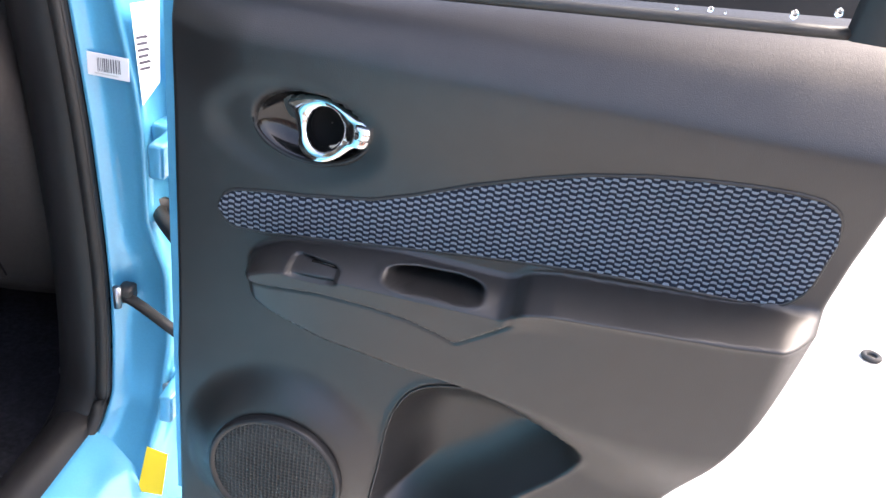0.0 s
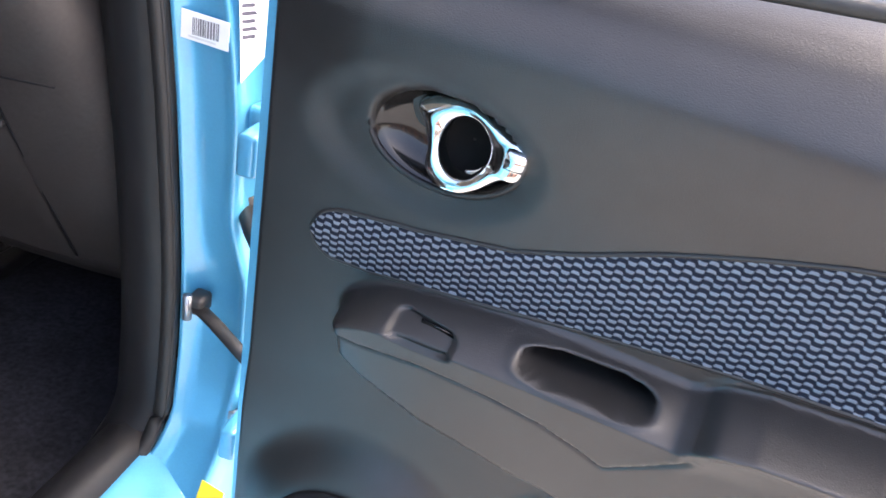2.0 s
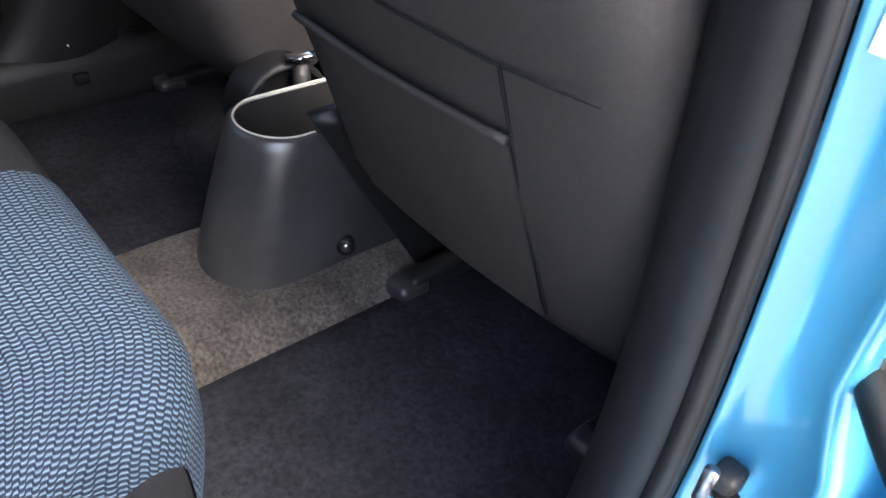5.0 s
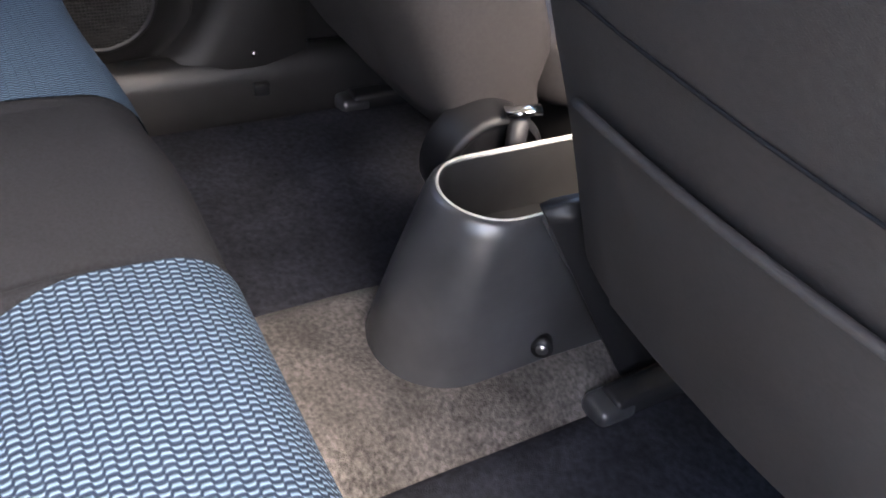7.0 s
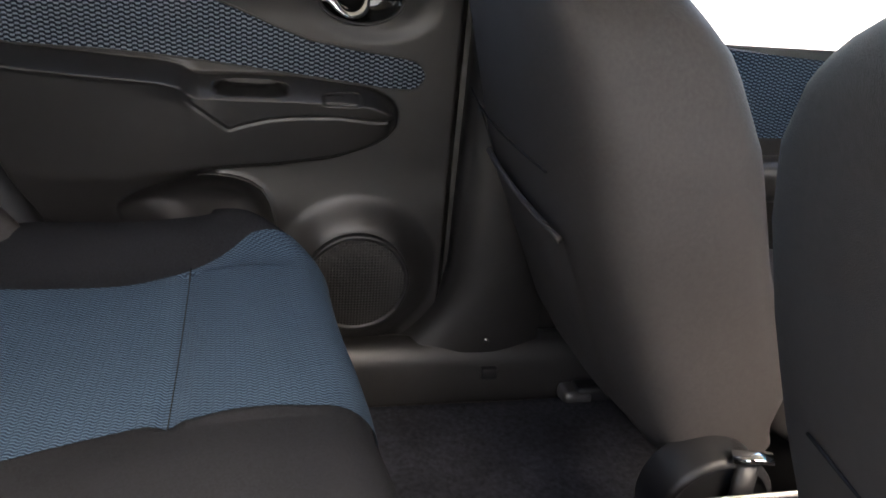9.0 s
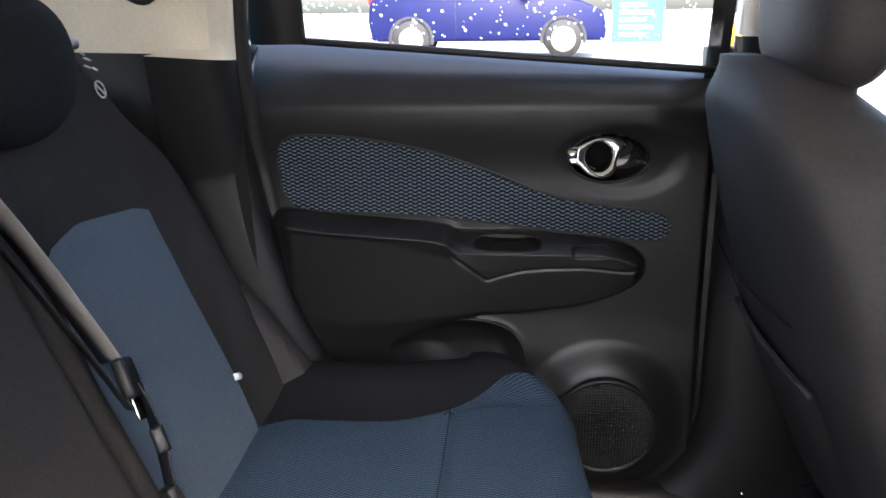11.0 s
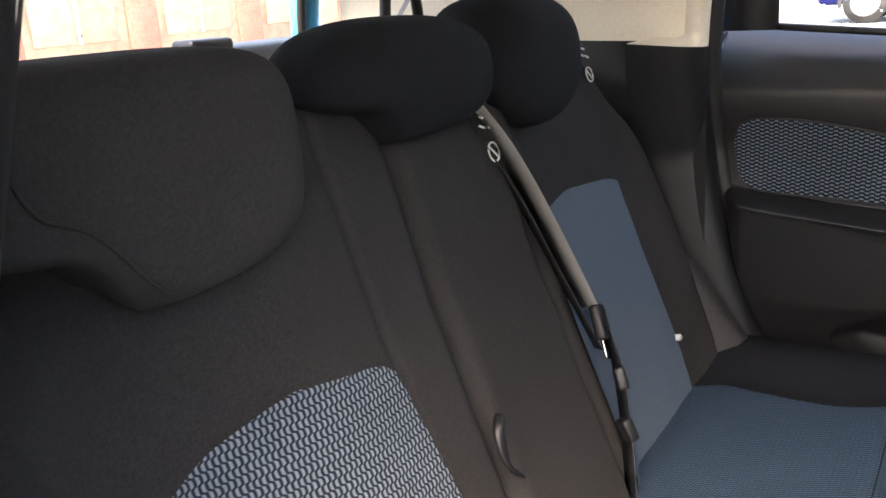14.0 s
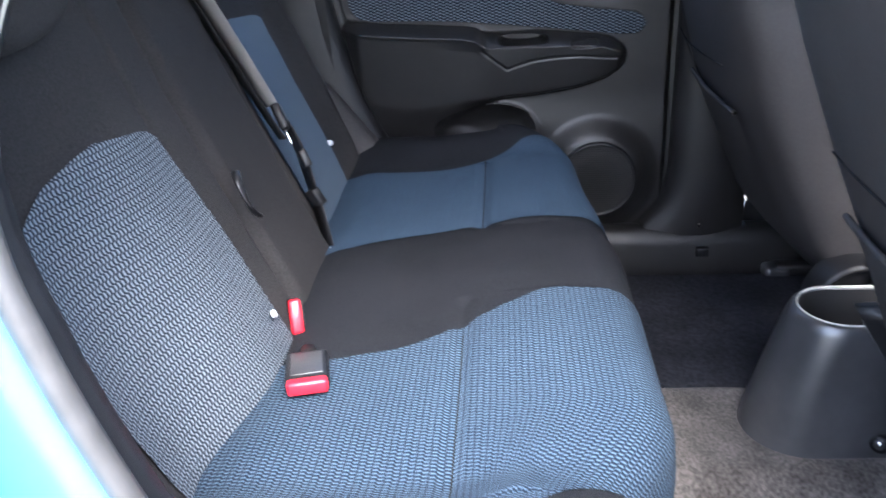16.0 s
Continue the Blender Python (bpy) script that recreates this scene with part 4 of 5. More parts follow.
# same cloth as the near cushion, in the paler lit copy
back_panel(lambda z: float(np.interp(z, [0.55, 0.76, 0.89, 0.905, 0.918], [0.195, 0.198, 0.217, 0.235, 0.33])), lambda z: float(np.interp(z, [0.55, 0.62, 0.70, 0.78, 0.84, 0.875, 0.90, 0.912, 0.918], [0.50, 0.525, 0.54, 0.54, 0.515, 0.475, 0.42, 0.37, 0.335])), 0.55, 0.918, LIT_WEAVE, "blue and grey wave-woven cloth panel, paled as in light")
# far backrest in the paler, lit copy of the weave
back_panel(lambda z: float(np.interp(z, [0.55, 0.668, 0.928, 0.938, 0.949], [-0.455, -0.467, -0.472, -0.43, -0.31])), lambda z: float(np.interp(z, [0.55, 0.84, 0.89, 0.92, 0.938, 0.949], [-0.135, -0.155, -0.175, -0.20, -0.23, -0.29])), 0.55, 0.949, FAR_BACK_LIT, "blue woven cloth panel, paled as in light")
# wedge fillers between backrest and door
for s in (1, -1):
    rows = []
    for f in np.linspace(0, 1, 14):
        z = 0.56 + 0.20 * f
        rows.append([(s * x, y + 0.125 * (1 - f) - 0.03 * f, z) for x, y in ((0.560, -0.85), (0.575, -0.80), (0.60, -0.785), (0.628, -0.80), (0.64, -0.84), (0.62, -0.90), (0.57, -0.90))])
    sheet("side_bolster", rows, VINYL, bench, "grey vinyl side bolster", loop_u=True, caps=True, flip=s > 0)
tube("anchor_tag", [(-0.462, -0.800, 0.668), (-0.474, -0.797, 0.664)], 0.006, WHITE, bench, "small white child-seat anchor tag", sides=8)
tube("anchor_tag", [(0.226, -0.742, 0.651), (0.233, -0.738, 0.648)], 0.004, WHITE, bench, "small white child-seat anchor tag", sides=8)
# pull loop and slot in the middle backrest
tube("pull_loop", smooth_path([(0.118, -0.800, 0.81), (0.135, -0.792, 0.80), (0.137, -0.780, 0.765), (0.120, -0.775, 0.745)], 5), 0.006, TRIM, bench, "black fabric pull loop", flat=0.5)

# headrests
def shield(x, y, z):
    if z < 0:
        z = z * (1 - 0.30 * x * x)
        x = x * (1 + 0.22 * z)
    return x, y - 0.25 * z * 0.5, z


def lobe(x, y, z):
    if z < 0:
        z = z * (1 - 0.22 * x * x) if x < 0 else z * (1 - 0.60 * float(sm(0.18, 0.62, x)))
        x = x * (1 + 0.08 * z)
    return x, y - 0.25 * z * 0.5, z


def saddle(x, y, z):
    if z < 0 and x > 0.35:
        z = z * (1 - 0.55 * float(sm(0.35, 0.6, x)))
    if z < 0:
        x = x * (1 + 0.06 * z)
    return x, y - 0.1 * z, z * (1 - 0.12 * x * x)


def headrest(centre, size, shape, material, label, power=2.9):
    h = thing("headrest", label, "headrest", "rear headrests", at=centre)
    cushion_blob("pad", (0, 0, 0), size, material, h, power=power, shape=shape, n=48, m=28)
    for s in (-0.06, 0.06):
        tube("stem", [(s, -0.02, -size[2] * 0.4), (s, -0.02, -size[2] * 0.4 - 0.06)], 0.006, STEEL, h, sides=8)
    if shape is lobe:
        welt = []
        for x, z in smooth_path([(0.80, 0.55, 0), (0.72, 0.10, 0), (0.52, -0.30, 0), (0.34, -0.62, 0), (0.16, -0.80, 0)], 8)[:, :2]:
            y = max(1 - abs(x) ** power - abs(z) ** power, 0.02) ** (1 / power)
            welt.append(np.array(shape(x, y, z)) * np.array(size) / 2 + np.array((0, 0.001, 0)))
        tube("welt", welt, 0.0016, material, h, sides=6)
    return h


# near headrest wears the lightened cloth, the other two the plain black
headrest((0.417, -0.94, 1.120), (0.300, 0.13, 0.182), lobe, CLOTH_LIT, "black cloth headrest lowered onto the backrest, in the lightened tone", 4.6)
headrest((0.064, -0.955, 1.155), (0.318, 0.14, 0.130), saddle, CLOTH, "wide low black cloth middle headrest")
headrest((-0.232, -0.975, 1.145), (0.262, 0.16, 0.18), shield, CLOTH, "black cloth headrest beside the pale pillar")
guide = thing("headrest_guide", "small bright plastic headrest guide on the seat top", "headrest guide")
box("guide_collar", (-0.482, -1.015, 1.155), (-0.455, -0.985, 1.170), STEEL, guide, "", 0.005)

# child-seat marks
def seat_mark(x, y, z, label):
    mark = thing("child_seat_mark", label, "printed mark", "child-seat marks", at=(x, y, z))
    tube("mark_ring", [(0.0115 * math.cos(q), 0.004 + 0.25 * 0.0115 * -math.sin(q) * 1.2, 0.0115 * math.sin(q)) for q in np.arange(20) * 2 * math.pi / 20], 0.0013, GREYINK, mark, closed=True, sides=6)
    tube("mark_stroke", [(-0.0075, 0.006, -0.0075), (0.0075, 0.002, 0.0075)], 0.0013, GREYINK, mark, sides=6)
    for k, (a, b, w) in enumerate(((-0.012, 0.026, 0.010), (0.004, 0.030, 0.012), (-0.004, 0.040, 0.014), (0.006, 0.048, 0.008))):
        tube("mark_stroke", [(a, 0.004 - 0.3 * b, b), (a + w, 0.004 - 0.3 * (b + 0.004), b + 0.004)], 0.0016, GREYINK, mark, sides=6)


seat_mark(-0.480, back_y(-0.474, 1.10) + 0.002, 1.100, "grey printed child-seat anchor symbol on black cloth")
seat_mark(-0.075, back_y(-0.075, 1.07) + 0.006, 1.050, "grey printed child-seat anchor symbol on black cloth")

# ---- belts and buckles ----
belt = thing("centre_seat_belt", "dark grey webbing belt hanging down the middle backrest", "seat belt")


def strap_sheet(name, path, width, across, material, parent, label=""):
    path, across = smooth_path(path, 10), np.array(across, float)
    across /= np.linalg.norm(across)
    rows = []
    for p in path:
        rows.append([p + across * width * k + np.array((0, d, d * 0.3)) for k, d in ((-0.5, 0), (-0.48, 0.0015), (0, 0.002), (0.48, 0.0015), (0.5, 0), (0.48, -0.001), (-0.48, -0.001))])
    return sheet(name, rows, material, parent, label, loop_u=True, caps=True)


strap_sheet("webbing", [(-0.035, -0.955, 1.150), (-0.079, -0.920, 1.08), (-0.104, -0.893, 1.02), (-0.137, -0.862, 0.93), (-0.168, -0.826, 0.825)], 0.037, (0.30, 0.85, 0.30), WEBBING, belt, "grey webbing")
# narrower black strip running along the belt
strap_sheet("webbing", [(-0.046, -0.942, 1.118), (-0.066, -0.922, 1.06), (-0.090, -0.895, 1.00), (-0.122, -0.866, 0.915), (-0.152, -0.834, 0.825), (-0.160, -0.808, 0.770)], 0.018, (0.55, 0.80, 0.20), RUBBER, belt, "narrow black strip beside the grey webbing")
tongue = box("tongue", (-0.012, -0.006, -0.026), (0.026, 0.010, 0.022), TRIM, belt, "black belt tongue", 0.005)
tongue.matrix_local = pose(-0.172, -0.812, 0.806, 20, -20, 10)
pin = box("tongue_plate", (-0.010, -0.002, -0.052), (0.016, 0.002, -0.024), CHROME, tongue, "bright steel plate", 0.0015)
strap_sheet("webbing", [(-0.172, -0.806, 0.800), (-0.165, -0.785, 0.755), (-0.150, -0.768, 0.70), (-0.125, -0.75, 0.645), (-0.10, -0.735, 0.59)], 0.026, (0.6, 0.8, 0.1), TRIM, belt, "twisted black webbing")
for k, (x, y, z) in enumerate(((-0.158, -0.775, 0.735), (-0.138, -0.757, 0.672))):
    clip = box("belt_clip", (-0.014, -0.008, -0.016), (0.014, 0.008, 0.016), TRIM, belt, "black plastic clip", 0.004)
    clip.matrix_local = pose(x, y, z, 15, -25, 25 * (k + 1))
end = box("latch", (-0.012, -0.006, -0.024), (0.012, 0.006, 0.020), STEEL, belt, "grey steel latch plate", 0.003)
end.matrix_local = pose(-0.095, -0.728, 0.578, 30, -15, 40)


def buckle(m, label):
    b = thing("belt_buckle", label, "buckle", "belt buckles")
    body_ = box("buckle_body", (-0.027, -0.055, -0.010), (0.027, 0.020, 0.010), TRIM, b, "", 0.006)
    box("release_button", (-0.025, 0.014, -0.0085), (0.025, 0.030, 0.0095), RED, b, "bright red push button", 0.004)
    box("buckle_face", (-0.020, -0.045, 0.0095), (0.020, 0.010, 0.0115), SOFT, body_, "", 0.001)
    tube("stalk", [(0, -0.05, 0), (0, -0.10, -0.01)], 0.010, RUBBER, b, flat=0.5)
    b.matrix_world = m


buckle(Matrix.Translation((0.318, -0.680, 0.609)) @ pose(0, 0, 0, 4, 0, -77), "black belt buckle with red button lying on the cushion")
way = Vector((0.85, 0.25, 0.45)).normalized()
wide = (Vector((0, 0, 1)) - way * way.z).normalized()
turn = Matrix((wide, way, wide.cross(way))).transposed().to_4x4()
buckle(Matrix.Translation((0.150, -0.735, 0.600)) @ turn, "black belt buckle with red button standing at the backrest")
shoulder = thing("side_seat_belt", "grey seat belt with guide at the rear pillar", "seat belt")
strap_sheet("webbing", [(-0.40, -1.30, 1.19), (-0.46, -1.30, 1.245), (-0.53, -1.28, 1.33), (-0.56, -1.25, 1.42)], 0.045, (0.6, 0.3, -0.4), WEBBING, shoulder)
tube("belt_guide", smooth_path([(-0.375, -1.30, 1.17), (-0.385, -1.30, 1.255), (-0.41, -1.30, 1.272), (-0.455, -1.295, 1.255), (-0.47, -1.295, 1.20)], 6), 0.010, TRIM, shoulder, "black plastic belt guide")
box("belt_guide", (-0.515, -1.075, 1.14), (-0.475, -1.045, 1.205), TRIM, shoulder, "black plastic belt guide", 0.012, 3)

# parcel shelf behind the backrest
tagged(box("parcel_shelf", (-0.60, -1.66, 1.075), (0.60, -1.13, 1.10), CLOTH, None, "", 0.006), "dark grey carpeted parcel shelf under the rear window", "shelf")


# ---- front seats ----
def seat_rear(z):
    return -0.004 - 0.44 * (z - 0.767)


def front_seat(cx, inner, label, material, shift=0.0, rake=0.0):
    """inner: +1 where the middle of the car lies at smaller x."""
    seat = thing("car_seat", label, "car seat", "front seats")
    rows = []
    hs = np.concatenate([np.linspace(0.47, 0.52, 5), np.linspace(0.54, 1.00, 20), np.linspace(1.02, 1.145, 14)])
    for z in hs:
        f = (z - 0.47) / (1.145 - 0.47)
        hw = float(np.interp(z, [0.47, 0.50, 0.60, 0.80, 0.90, 0.98, 1.03, 1.07, 1.10, 1.125, 1.145], [0.235, 0.252, 0.260, 0.260, 0.253, 0.234, 0.207, 0.168, 0.125, 0.080, 0.04]))
        dp = float(np.interp(z, [0.47, 0.50, 0.60, 0.9, 1.0, 1.06, 1.12, 1.145], [0.10, 0.18, 0.24, 0.23, 0.21, 0.17, 0.10, 0.03]))
        y0 = seat_rear(z) + shift + rake * max(z - 0.77, 0) + 0.02 * float(sm(1.08, 1.145, z)) + 0.03 * float(sm(0.54, 0.47, z))
        row = []
        for q in np.arange(72) * 2 * math.pi / 72:
            c, s = math.cos(q), math.sin(q)
            x = hw * np.sign(c) * abs(c) ** 0.36
            y = dp / 2 * np.sign(s) * abs(s) ** 0.42
            bulge = -0.018 * math.cos(min(abs(x) / hw, 1) * math.pi / 2) if s < 0 else 0
            dent = 0.006 * noise.noise((x * 5 + cx, z * 5, 2))
            row.append((cx + x, y0 + dp / 2 + y + bulge + dent * (s < 0), z))
        rows.append(row)
    sheet("backrest", rows, material, seat, loop_u=True, caps=True)

    def on(x, z, lift=0.003):
        return (cx + x, seat_rear(z) + shift - 0.018 * math.cos(min(abs(x) / 0.238, 1) * math.pi / 2) - lift, z)

    # map pocket: a slack panel with a welt along its mouth
    rows = []
    for f in np.linspace(0, 1, 24):
        row = []
        for x in np.linspace(-0.160, 0.1365, 30):
            k = (x + 0.16) / 0.2965
            top = 0.769 + 0.010 * (k if inner > 0 else 1 - k)
            z = 0.535 + (top - 0.535) * f
            e = min(k, 1 - k) * 6 if k < 0.5 else 1.0 - 0.6 * float(sm(0.9, 1.0, k))
            row.append(on(x * inner, z, 0.004 + 0.008 * min(e, 1) * f + 0.002 * noise.noise((x * 12, z * 12, 7))))
        rows.append(row)
    sheet("map_pocket", rows, material, seat, "slack fabric map pocket", flip=inner > 0)
    tube("pocket_welt", [on(x * inner, 0.769 + 0.010 * (x + 0.16) / 0.293, 0.0095) for x in np.linspace(-0.163, 0.139, 24)], 0.0045, material, seat, sides=8)
    tube("seam", smooth_path([on(0.137 * inner, 0.54, 0.001), on(0.137 * inner, 0.75, 0.002), on(0.139 * inner, 0.845, 0.002)], 8), 0.0016, CLOTH, seat, sides=6)
    tube("seam", [on(x * inner, 0.846 + 0.02 * (0.14 - x), 0.0015) for x in np.linspace(-0.16, 0.139, 20)], 0.0013, CLOTH, seat, sides=6)
    tube("seam", [on(x * inner, 0.846 + 0.06 * (x - 0.139), 0.0015) for x in np.linspace(0.139, 0.225, 10)], 0.0013, CLOTH, seat, sides=6)
    # base, side covers, rails
    cushion_blob("seat_base", (cx, 0.52 + shift, 0.52), (0.47, 0.42, 0.15), material, seat, power=4)
    if inner > 0:
        rows = []
        for f in np.linspace(0, 1, 16):
            y, z = 0.26 - 0.205 * f, 0.28 + 0.32 * f
            rows.append([(cx - inner * (0.236 + a), y + b + shift, z) for a, b in ((0.0, -0.010), (0.014, -0.008), (0.018, 0.01), (0.016, 0.06), (0.0, 0.07))])
        sheet("side_cover", rows, TRIM, seat, "black plastic recliner cover", loop_u=True, caps=True)
        # paler rod put along the dark handle to give its highlight
        tube("highlight_rod", smooth_path([(cx - 0.258, 0.262 - 0.205 * f + shift + 0.006 * math.sin(6 * f), 0.30 + 0.30 * f) for f in (0.30, 0.5, 0.7, 0.9)], 6), 0.007, SOFT, seat, "smooth plastic rod along the recliner cover, paled for its highlight", sides=10)
    for s in (-0.205, 0.17):
        box("rail", (cx + s - 0.02, 0.20, 0.255), (cx + s + 0.02, 0.62, 0.300), TRIM, seat, "", 0.008)
        box("rail_cover", (cx + s - 0.024, 0.175, 0.262), (cx + s + 0.024, 0.235, 0.294), SOFT, seat, "", 0.012, 3)
    box("seat_pan", (cx - 0.20, 0.40, 0.30), (cx + 0.20, 0.62, 0.46), RUBBER, seat, "", 0.02)
    cushion_blob("headrest", (cx, -0.060 + shift + 0.44 * rake, 1.207), (0.28, 0.12, 0.21), material, seat, "cloth headrest", power=2.8)
    for s in (-0.06, 0.06):
        tube("stem", [(cx + s, -0.05 + shift + 0.44 * rake, 1.10), (cx + s, -0.05 + shift + 0.44 * rake, 1.18)], 0.006, STEEL, seat, sides=8)
    return seat


front_seat(0.38, 1, "dark vinyl-backed front seat with a map pocket", VINYL)
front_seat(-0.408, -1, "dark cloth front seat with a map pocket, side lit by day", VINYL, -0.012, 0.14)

# ---- cup holder console ----
console = thing("cup_holder_console", "dark grey plastic rear cup holder at the console's end", "cup holder")


def u_ring(hw, y_back, y_front, z, n=40):
    """A long loop, round at the back, square at the front."""
    pts = [(0.0 - hw * math.cos(q), y_back + hw - hw * math.sin(q) * 1.0) for q in np.linspace(0, math.pi, n)]
    return [(x, y, z) for x, y in pts] + [(hw, y_front, z), (-hw, y_front, z)]


rows = []
for z, hw, yb in ((0.285, 0.094, -0.045), (0.32, 0.090, -0.040), (0.40, 0.083, -0.020), (0.47, 0.077, 0.0), (0.505, 0.074, 0.010), (0.519, 0.071, 0.016), (0.524, 0.067, 0.022), (0.524, 0.063, 0.027), (0.519, 0.061, 0.029)):
    rows.append(u_ring(hw, yb, 0.46, z))
sheet("holder_body", rows, SOFT, console, "smooth tapered dark grey plastic housing", loop_u=True, flip=True)
sheet("holder_liner", [u_ring(hw, yb, 0.455, z) for z, hw, yb in ((0.520, 0.0612, 0.0288), (0.50, 0.058, 0.032), (0.47, 0.056, 0.035), (0.43, 0.054, 0.040))], RUBBER, console, "dark matt inside of the holder", loop_u=True, flip=True)
sheet("holder_floor", [[(x, y, 0.432) for x in (-0.056, 0.056)] for y in (0.04, 0.46)], RUBBER, console)
# thin pale line drawn as the highlight on the rim
tube("holder_rim", [(x, y, 0.5235) for x, y, _ in u_ring(0.064, 0.026, 0.36, 0.52)], 0.0020, RIM_GLINT, console, "pale highlight along the holder rim", closed=True, sides=6)
tube("base_plug", [(0.086, 0.150, 0.331), (0.100, 0.140, 0.331)], 0.014, TRIM, console, "black plastic fixing plug", sides=16)
tube("plug_face", [(0.099, 0.1405, 0.332), (0.102, 0.1385, 0.332)], 0.008, STEEL, console, sides=14)

# round recliner cover and buckle on the far front seat
recliner = thing("recliner_cover", "round black plastic recliner cover beside the front seat", "seat trim")
rows = []
for r, x in ((0.080, -0.165), (0.080, -0.112), (0.075, -0.104), (0.069, -0.104), (0.064, -0.112), (0.05, -0.117), (0.002, -0.118)):
    rows.append([(x, a, b) for a, b in ring(0.170, 0.462, r, r, 40)])
sheet("rim", rows[:4], TRIM, recliner, loop_u=True)
sheet("dish", rows[3:], TRIM, recliner, "dark dished middle", loop_u=True)
stalk = thing("front_belt_buckle", "front belt buckle with a bright steel tip", "buckle")
tube("stalk", [(-0.105, 0.20, 0.42), (-0.105, 0.195, 0.535)], 0.016, TRIM, stalk, flat=0.6)
tube("tip", [(-0.108, 0.172, 0.546), (-0.092, 0.215, 0.552)], 0.011, CHROME, stalk, "bright steel tip", flat=0.6, sides=12)

# ---- front of the cabin, seen past the seats ----
front_door = thing("front_door", "closed front car door with blue cloth insert and window", "car door")
rows = [[(-0.70 + 0.03 * math.sin(g * 2.6), y, 0.35 + 0.58 * g) for y in np.linspace(0.14, 1.15, 20)] for g in np.linspace(0, 1, 16)]
sheet("inner_panel", rows, PLASTIC, front_door, "black plastic door lining", flip=True)
rows, uvs = [], []
for g in np.linspace(0, 1, 8):
    rows.append([(-0.662, y, 0.775 + 0.145 * g * (1.1 - 0.35 * (y - 0.2))) for y in np.linspace(0.2, 0.95, 30)])
    uvs.append([(y, 0.775 + 0.145 * g) for y in np.linspace(0.2, 0.95, 30)])
sheet("cloth_insert", rows, BLUE_WEAVE, front_door, "blue woven cloth insert", uv=uvs)
box("armrest", (-0.70, 0.25, 0.66), (-0.62, 0.95, 0.74), PLASTIC, front_door, "", 0.025, 3)
# pane set low: its brightness stands in for glare on the upper panel
pane = sheet("window_pane", [[(-0.675, 0.12, 0.95), (-0.675, 1.1, 0.85)], [(-0.60, 0.12, 1.46), (-0.60, 0.75, 1.46)]], PANE, front_door)
pane.visible_shadow = False
tube("window_strip", [(-0.672, 0.12, 0.945), (-0.672, 1.1, 0.855)], 0.007, RUBBER, front_door)
dash = thing("dashboard", "black plastic dashboard under the windscreen", "dashboard")
cushion_blob("dash_top", (0, 1.05, 0.85), (1.36, 0.5, 0.36), TRIM, dash, power=5)
box("bulkhead", (-0.70, 1.15, 0.25), (0.70, 1.28, 0.95), RUBBER, dash, "", 0.02)
right_shell = thing("front_body", "black lined front side of the cabin with window", "car body", kind="structure")
sheet("side_lining", [[(0.70, y, z) for y in (0.16, 1.2)] for z in (0.25, 1.11)], PLASTIC, right_shell)
sheet("front_side_skin", [[(0.862 + 0.012 * math.sin(3 * z), y, z) for y in (0.035, 0.045, 0.6, 2.0)] for z in np.linspace(0.15, 1.08, 8)], PAINT, right_shell)
screen = sheet("windscreen", [[(-0.62, 1.5, 0.98), (0.62, 1.5, 0.98)], [(-0.52, 0.9, 1.46), (0.52, 0.9, 1.46)]], PANE, right_shell)
screen.visible_shadow = False

# ---- outside ----
def parked_car(m, label, paint):
    car = thing("parked_car", label, "car")
    prof = [(-1.95, 0.35), (-2.0, 0.62), (-1.96, 0.95), (-1.80, 1.02), (-1.62, 1.38), (-1.1, 1.50), (-0.2, 1.50), (0.35, 1.36), (0.95, 1.02), (1.55, 0.92), (1.92, 0.75), (1.98, 0.45), (1.95, 0.28), (-1.9, 0.28)]
    bm = bmesh.new()
    f = bm.faces.new([bm.verts.new((a, -0.82, b)) for a, b in prof])
    ext = bmesh.ops.extrude_face_region(bm, geom=[f])
    for v in ext["geom"]:
        if isinstance(v, bmesh.types.BMVert):
            v.co.y = 0.82
    for v in bm.verts:
        if v.co.z > 1.0:
            v.co.y *= 1 - 0.28 * (v.co.z - 1.0) / 0.5
    bmesh.ops.bevel(bm, geom=bm.edges[:], offset=0.06, segments=3, affect="EDGES", profile=0.5)
    part("body", bm, paint, car)
    for s in (1, -1):
        for x0, x1 in ((-1.45, -0.55), (-0.48, 0.55)):
            slab("side_window", [(x0, 1.04), (x1, 1.04), (min(x1, 0.28), 1.38), (max(x0, -1.32), 1.40)], 0.02, DARKGLASS, car, "dark side window", place=lambda a, b, c: (a, s * (0.815 - 0.23 * (b - 1.0) / 0.5 + c - 0.006), b))
        for x in (-1.27, 1.27):
            w = tube("wheel", [(x, s * 0.70, 0.31), (x, s * 0.84, 0.31)], 0.31, TYRE, car, "", sides=32, axis=(0, 0, 1))
            tube("rim", [(x, s * 0.80, 0.31), (x, s * 0.852, 0.31)], 0.205, ALLOY, w, "silver alloy rim", sides=24)
            rows = [[(x + r * math.cos(q), s * (0.822 + d), 0.31 + r * math.sin(q)) for q in np.linspace(-0.2, math.pi + 0.2, 24)] for r, d in ((0.325, 0.0), (0.355, 0.018), (0.385, 0.0))]
            sheet("wheel_arch", rows, TYRE, car)
        box("tail_lamp", (-2.0, s * 0.62 - 0.13, 0.86), (-1.78, s * 0.62 + 0.19, 1.05), LAMPRED, car, "red tail lamp", 0.04, 3)
        box("door_mirror", (0.55, s * 0.93 - 0.10, 1.02), (0.72, s * 0.93 + 0.10, 1.16), paint, car, "", 0.04, 3)
        tube("door_seam", [(-0.52, s * 0.823, 0.36), (-0.52, s * 0.823, 1.0)], 0.008, TYRE, car, sides=6)
    car.matrix_world = m


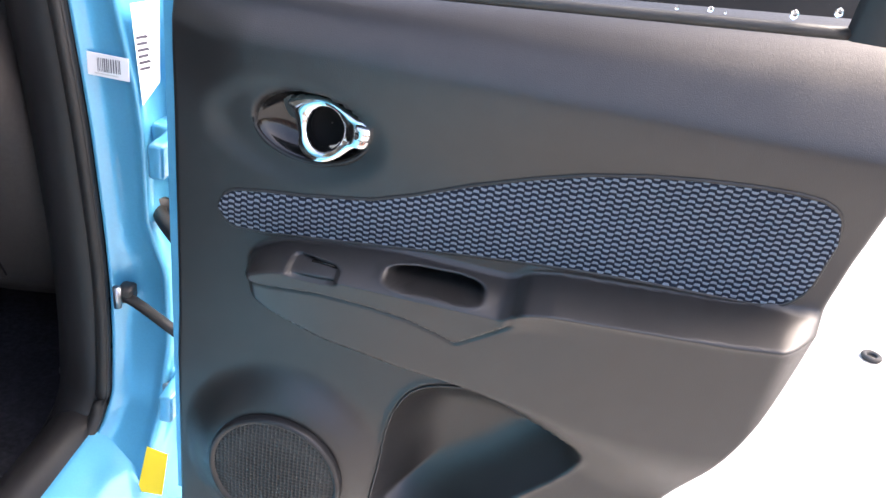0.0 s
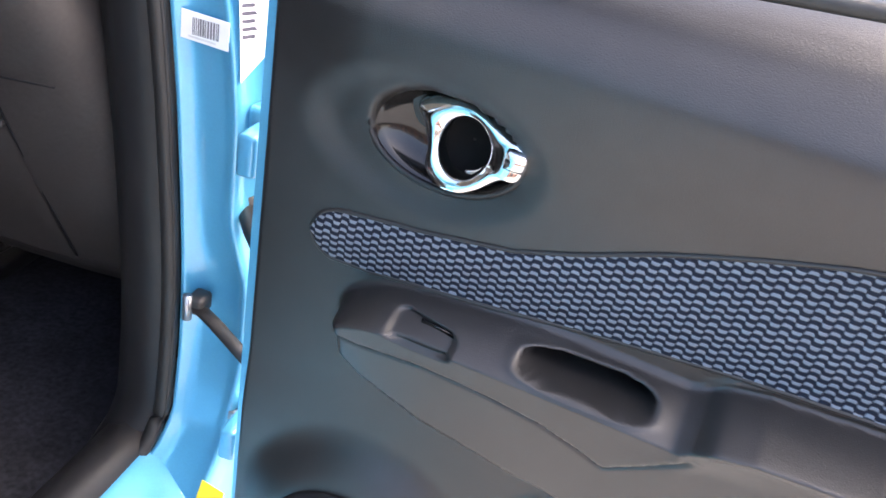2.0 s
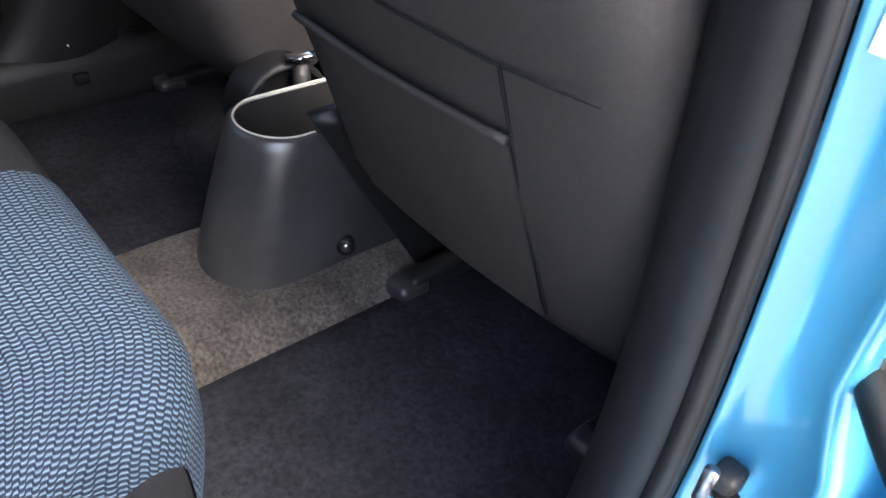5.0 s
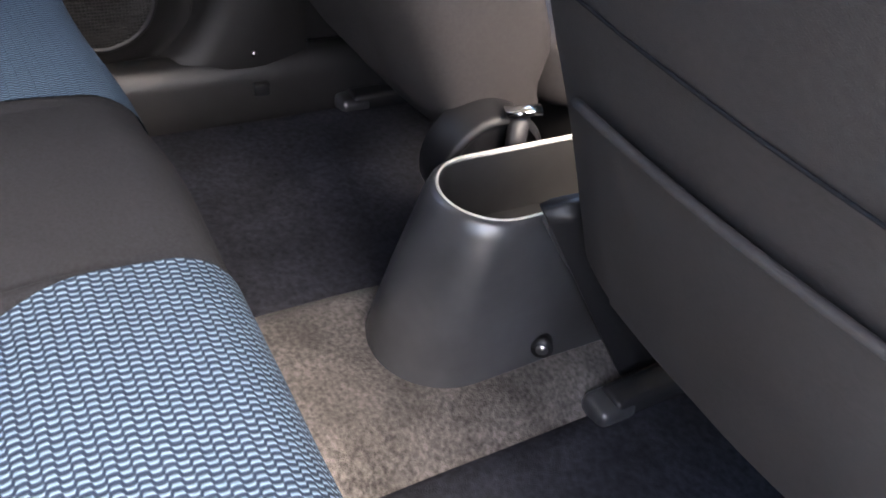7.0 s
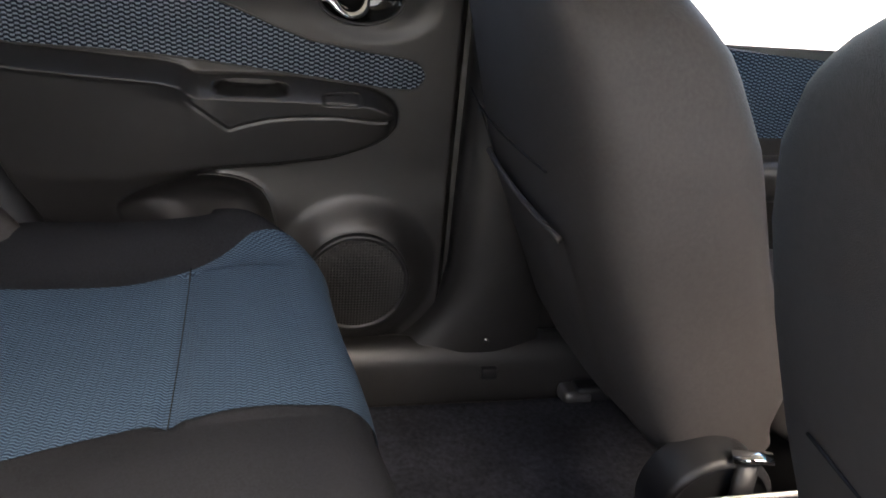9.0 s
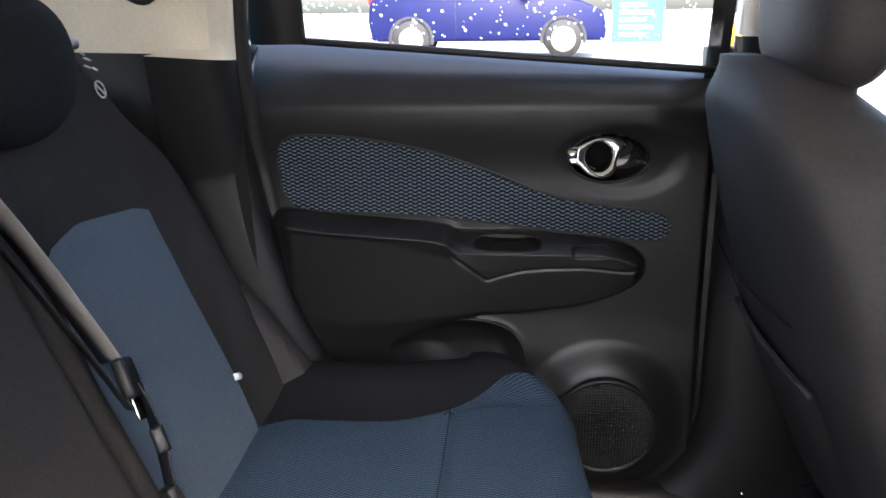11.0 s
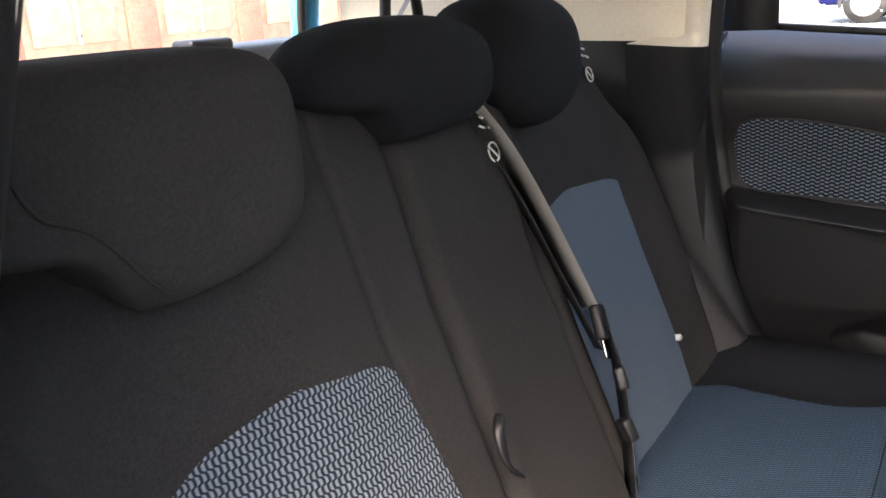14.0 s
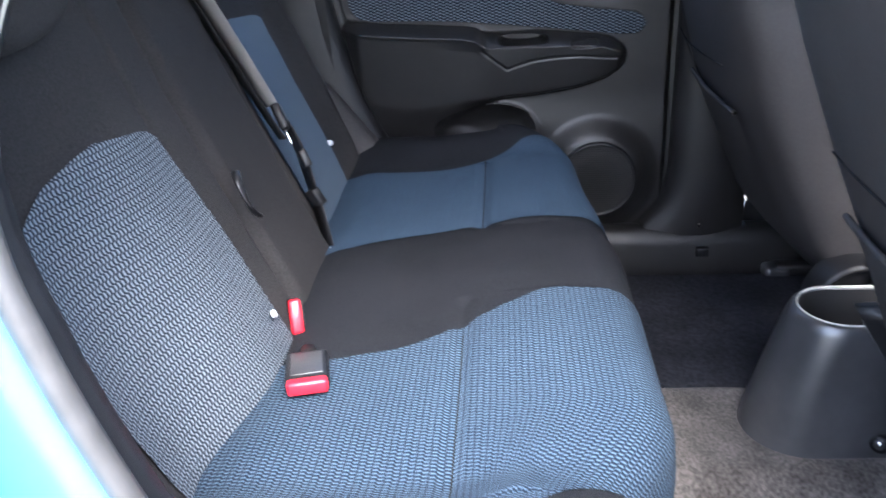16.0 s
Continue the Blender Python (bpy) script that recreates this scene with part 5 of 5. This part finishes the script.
parked_car(pose(-13.8, -0.90, 0.42, 0, 0, 90), "dark blue hatchback parked across the forecourt", CARBLUE)
parked_car(pose(2.7, 5.9, -0.04, 0, 0, 0), "dark grey hatchback parked ahead of the open door", DARKPAINT)
sign = thing("forecourt_sign", "teal sign panel with pale lines on two posts", "sign")
slab("sign_panel", [(1.20, 0.95), (2.05, 0.95), (2.05, 1.72), (1.20, 1.72)], 0.05, TEAL, sign, place=lambda a, b, c: (-13.4 + c, a, b - 0.30))
for y in (1.25, 2.0):
    tube("post", [(-13.42, y, 0.40), (-13.42, y, 0.9)], 0.03, ALLOY, sign)
for k in range(5):
    slab("text_bar", [(1.32, 1.05 + 0.12 * k), (1.75 + 0.12 * (k % 2), 1.05 + 0.12 * k), (1.75 + 0.12 * (k % 2), 1.11 + 0.12 * k), (1.32, 1.11 + 0.12 * k)], 0.01, WHITE, sign, place=lambda a, b, c: (-13.345 + c, a, b - 0.30))
cone = thing("traffic_cone", "small orange traffic cone on the forecourt", "traffic cone")
tube("cone_body", [(-15.0, 3.6, 0.42), (-15.0, 3.6, 0.95)], 0.12, YELLOW, cone)
# visible only through the rear window; its unseen length darkens the door's reflections
hall = thing("showroom_building", "long sandy showroom wall with tan bays and red panels", "building")
box("wall", (-14.0, -11.2, -0.1), (14.0, -10.8, 3.3), WALL, hall, "", 0.0)
box("roof_edge", (-14.1, -11.3, 3.3), (14.1, -10.6, 3.5), ALLOY, hall, "", 0.02)
for k in range(12):
    x = -13.2 + 2.2 * k
    win = box("window", (x, -10.82, 0.7), (x + 1.3, -10.74, 2.9), TAN if k < 5 else DARKGLASS, hall, "tan shuttered bay" if k < 5 else "dark window bay", 0.02)
    box("window_frame", (x + 0.62, -10.76, 0.7), (x + 0.68, -10.70, 2.9), ALLOY, win, "", 0.0)
    box("red_panel", (x + 1.45, -10.82, 0.4), (x + 2.0, -10.76, 2.4), BRICKRED, hall, "dull red panel", 0.02)
# unseen wall, added only to darken the horizon in reflections
low_wall = thing("unseen_wall", "unseen dark brown wall added to darken low reflections", "wall", kind="structure")
box("wall_panel", (11.0, -14.0, -0.1), (11.3, 16.0, 0.9), BROWN, low_wall, "", 0.0)
box("wall_cap", (10.95, -14.0, 0.9), (11.35, 16.0, 1.0), CONCRETE, low_wall, "", 0.01)
cover = thing("drain_cover", "small dark oval metal cover set in the ground", "drain cover")
tube("cover_ring", [(2.57 + 0.024 * math.cos(q), 1.30 + 0.024 * math.sin(q), -0.040) for q in np.arange(20) * 2 * math.pi / 20], 0.009, TYRE, cover, closed=True, sides=8)
tube("cover_disc", [(2.57, 1.30, -0.055), (2.57, 1.30, -0.043)], 0.018, STEEL, cover, sides=20)
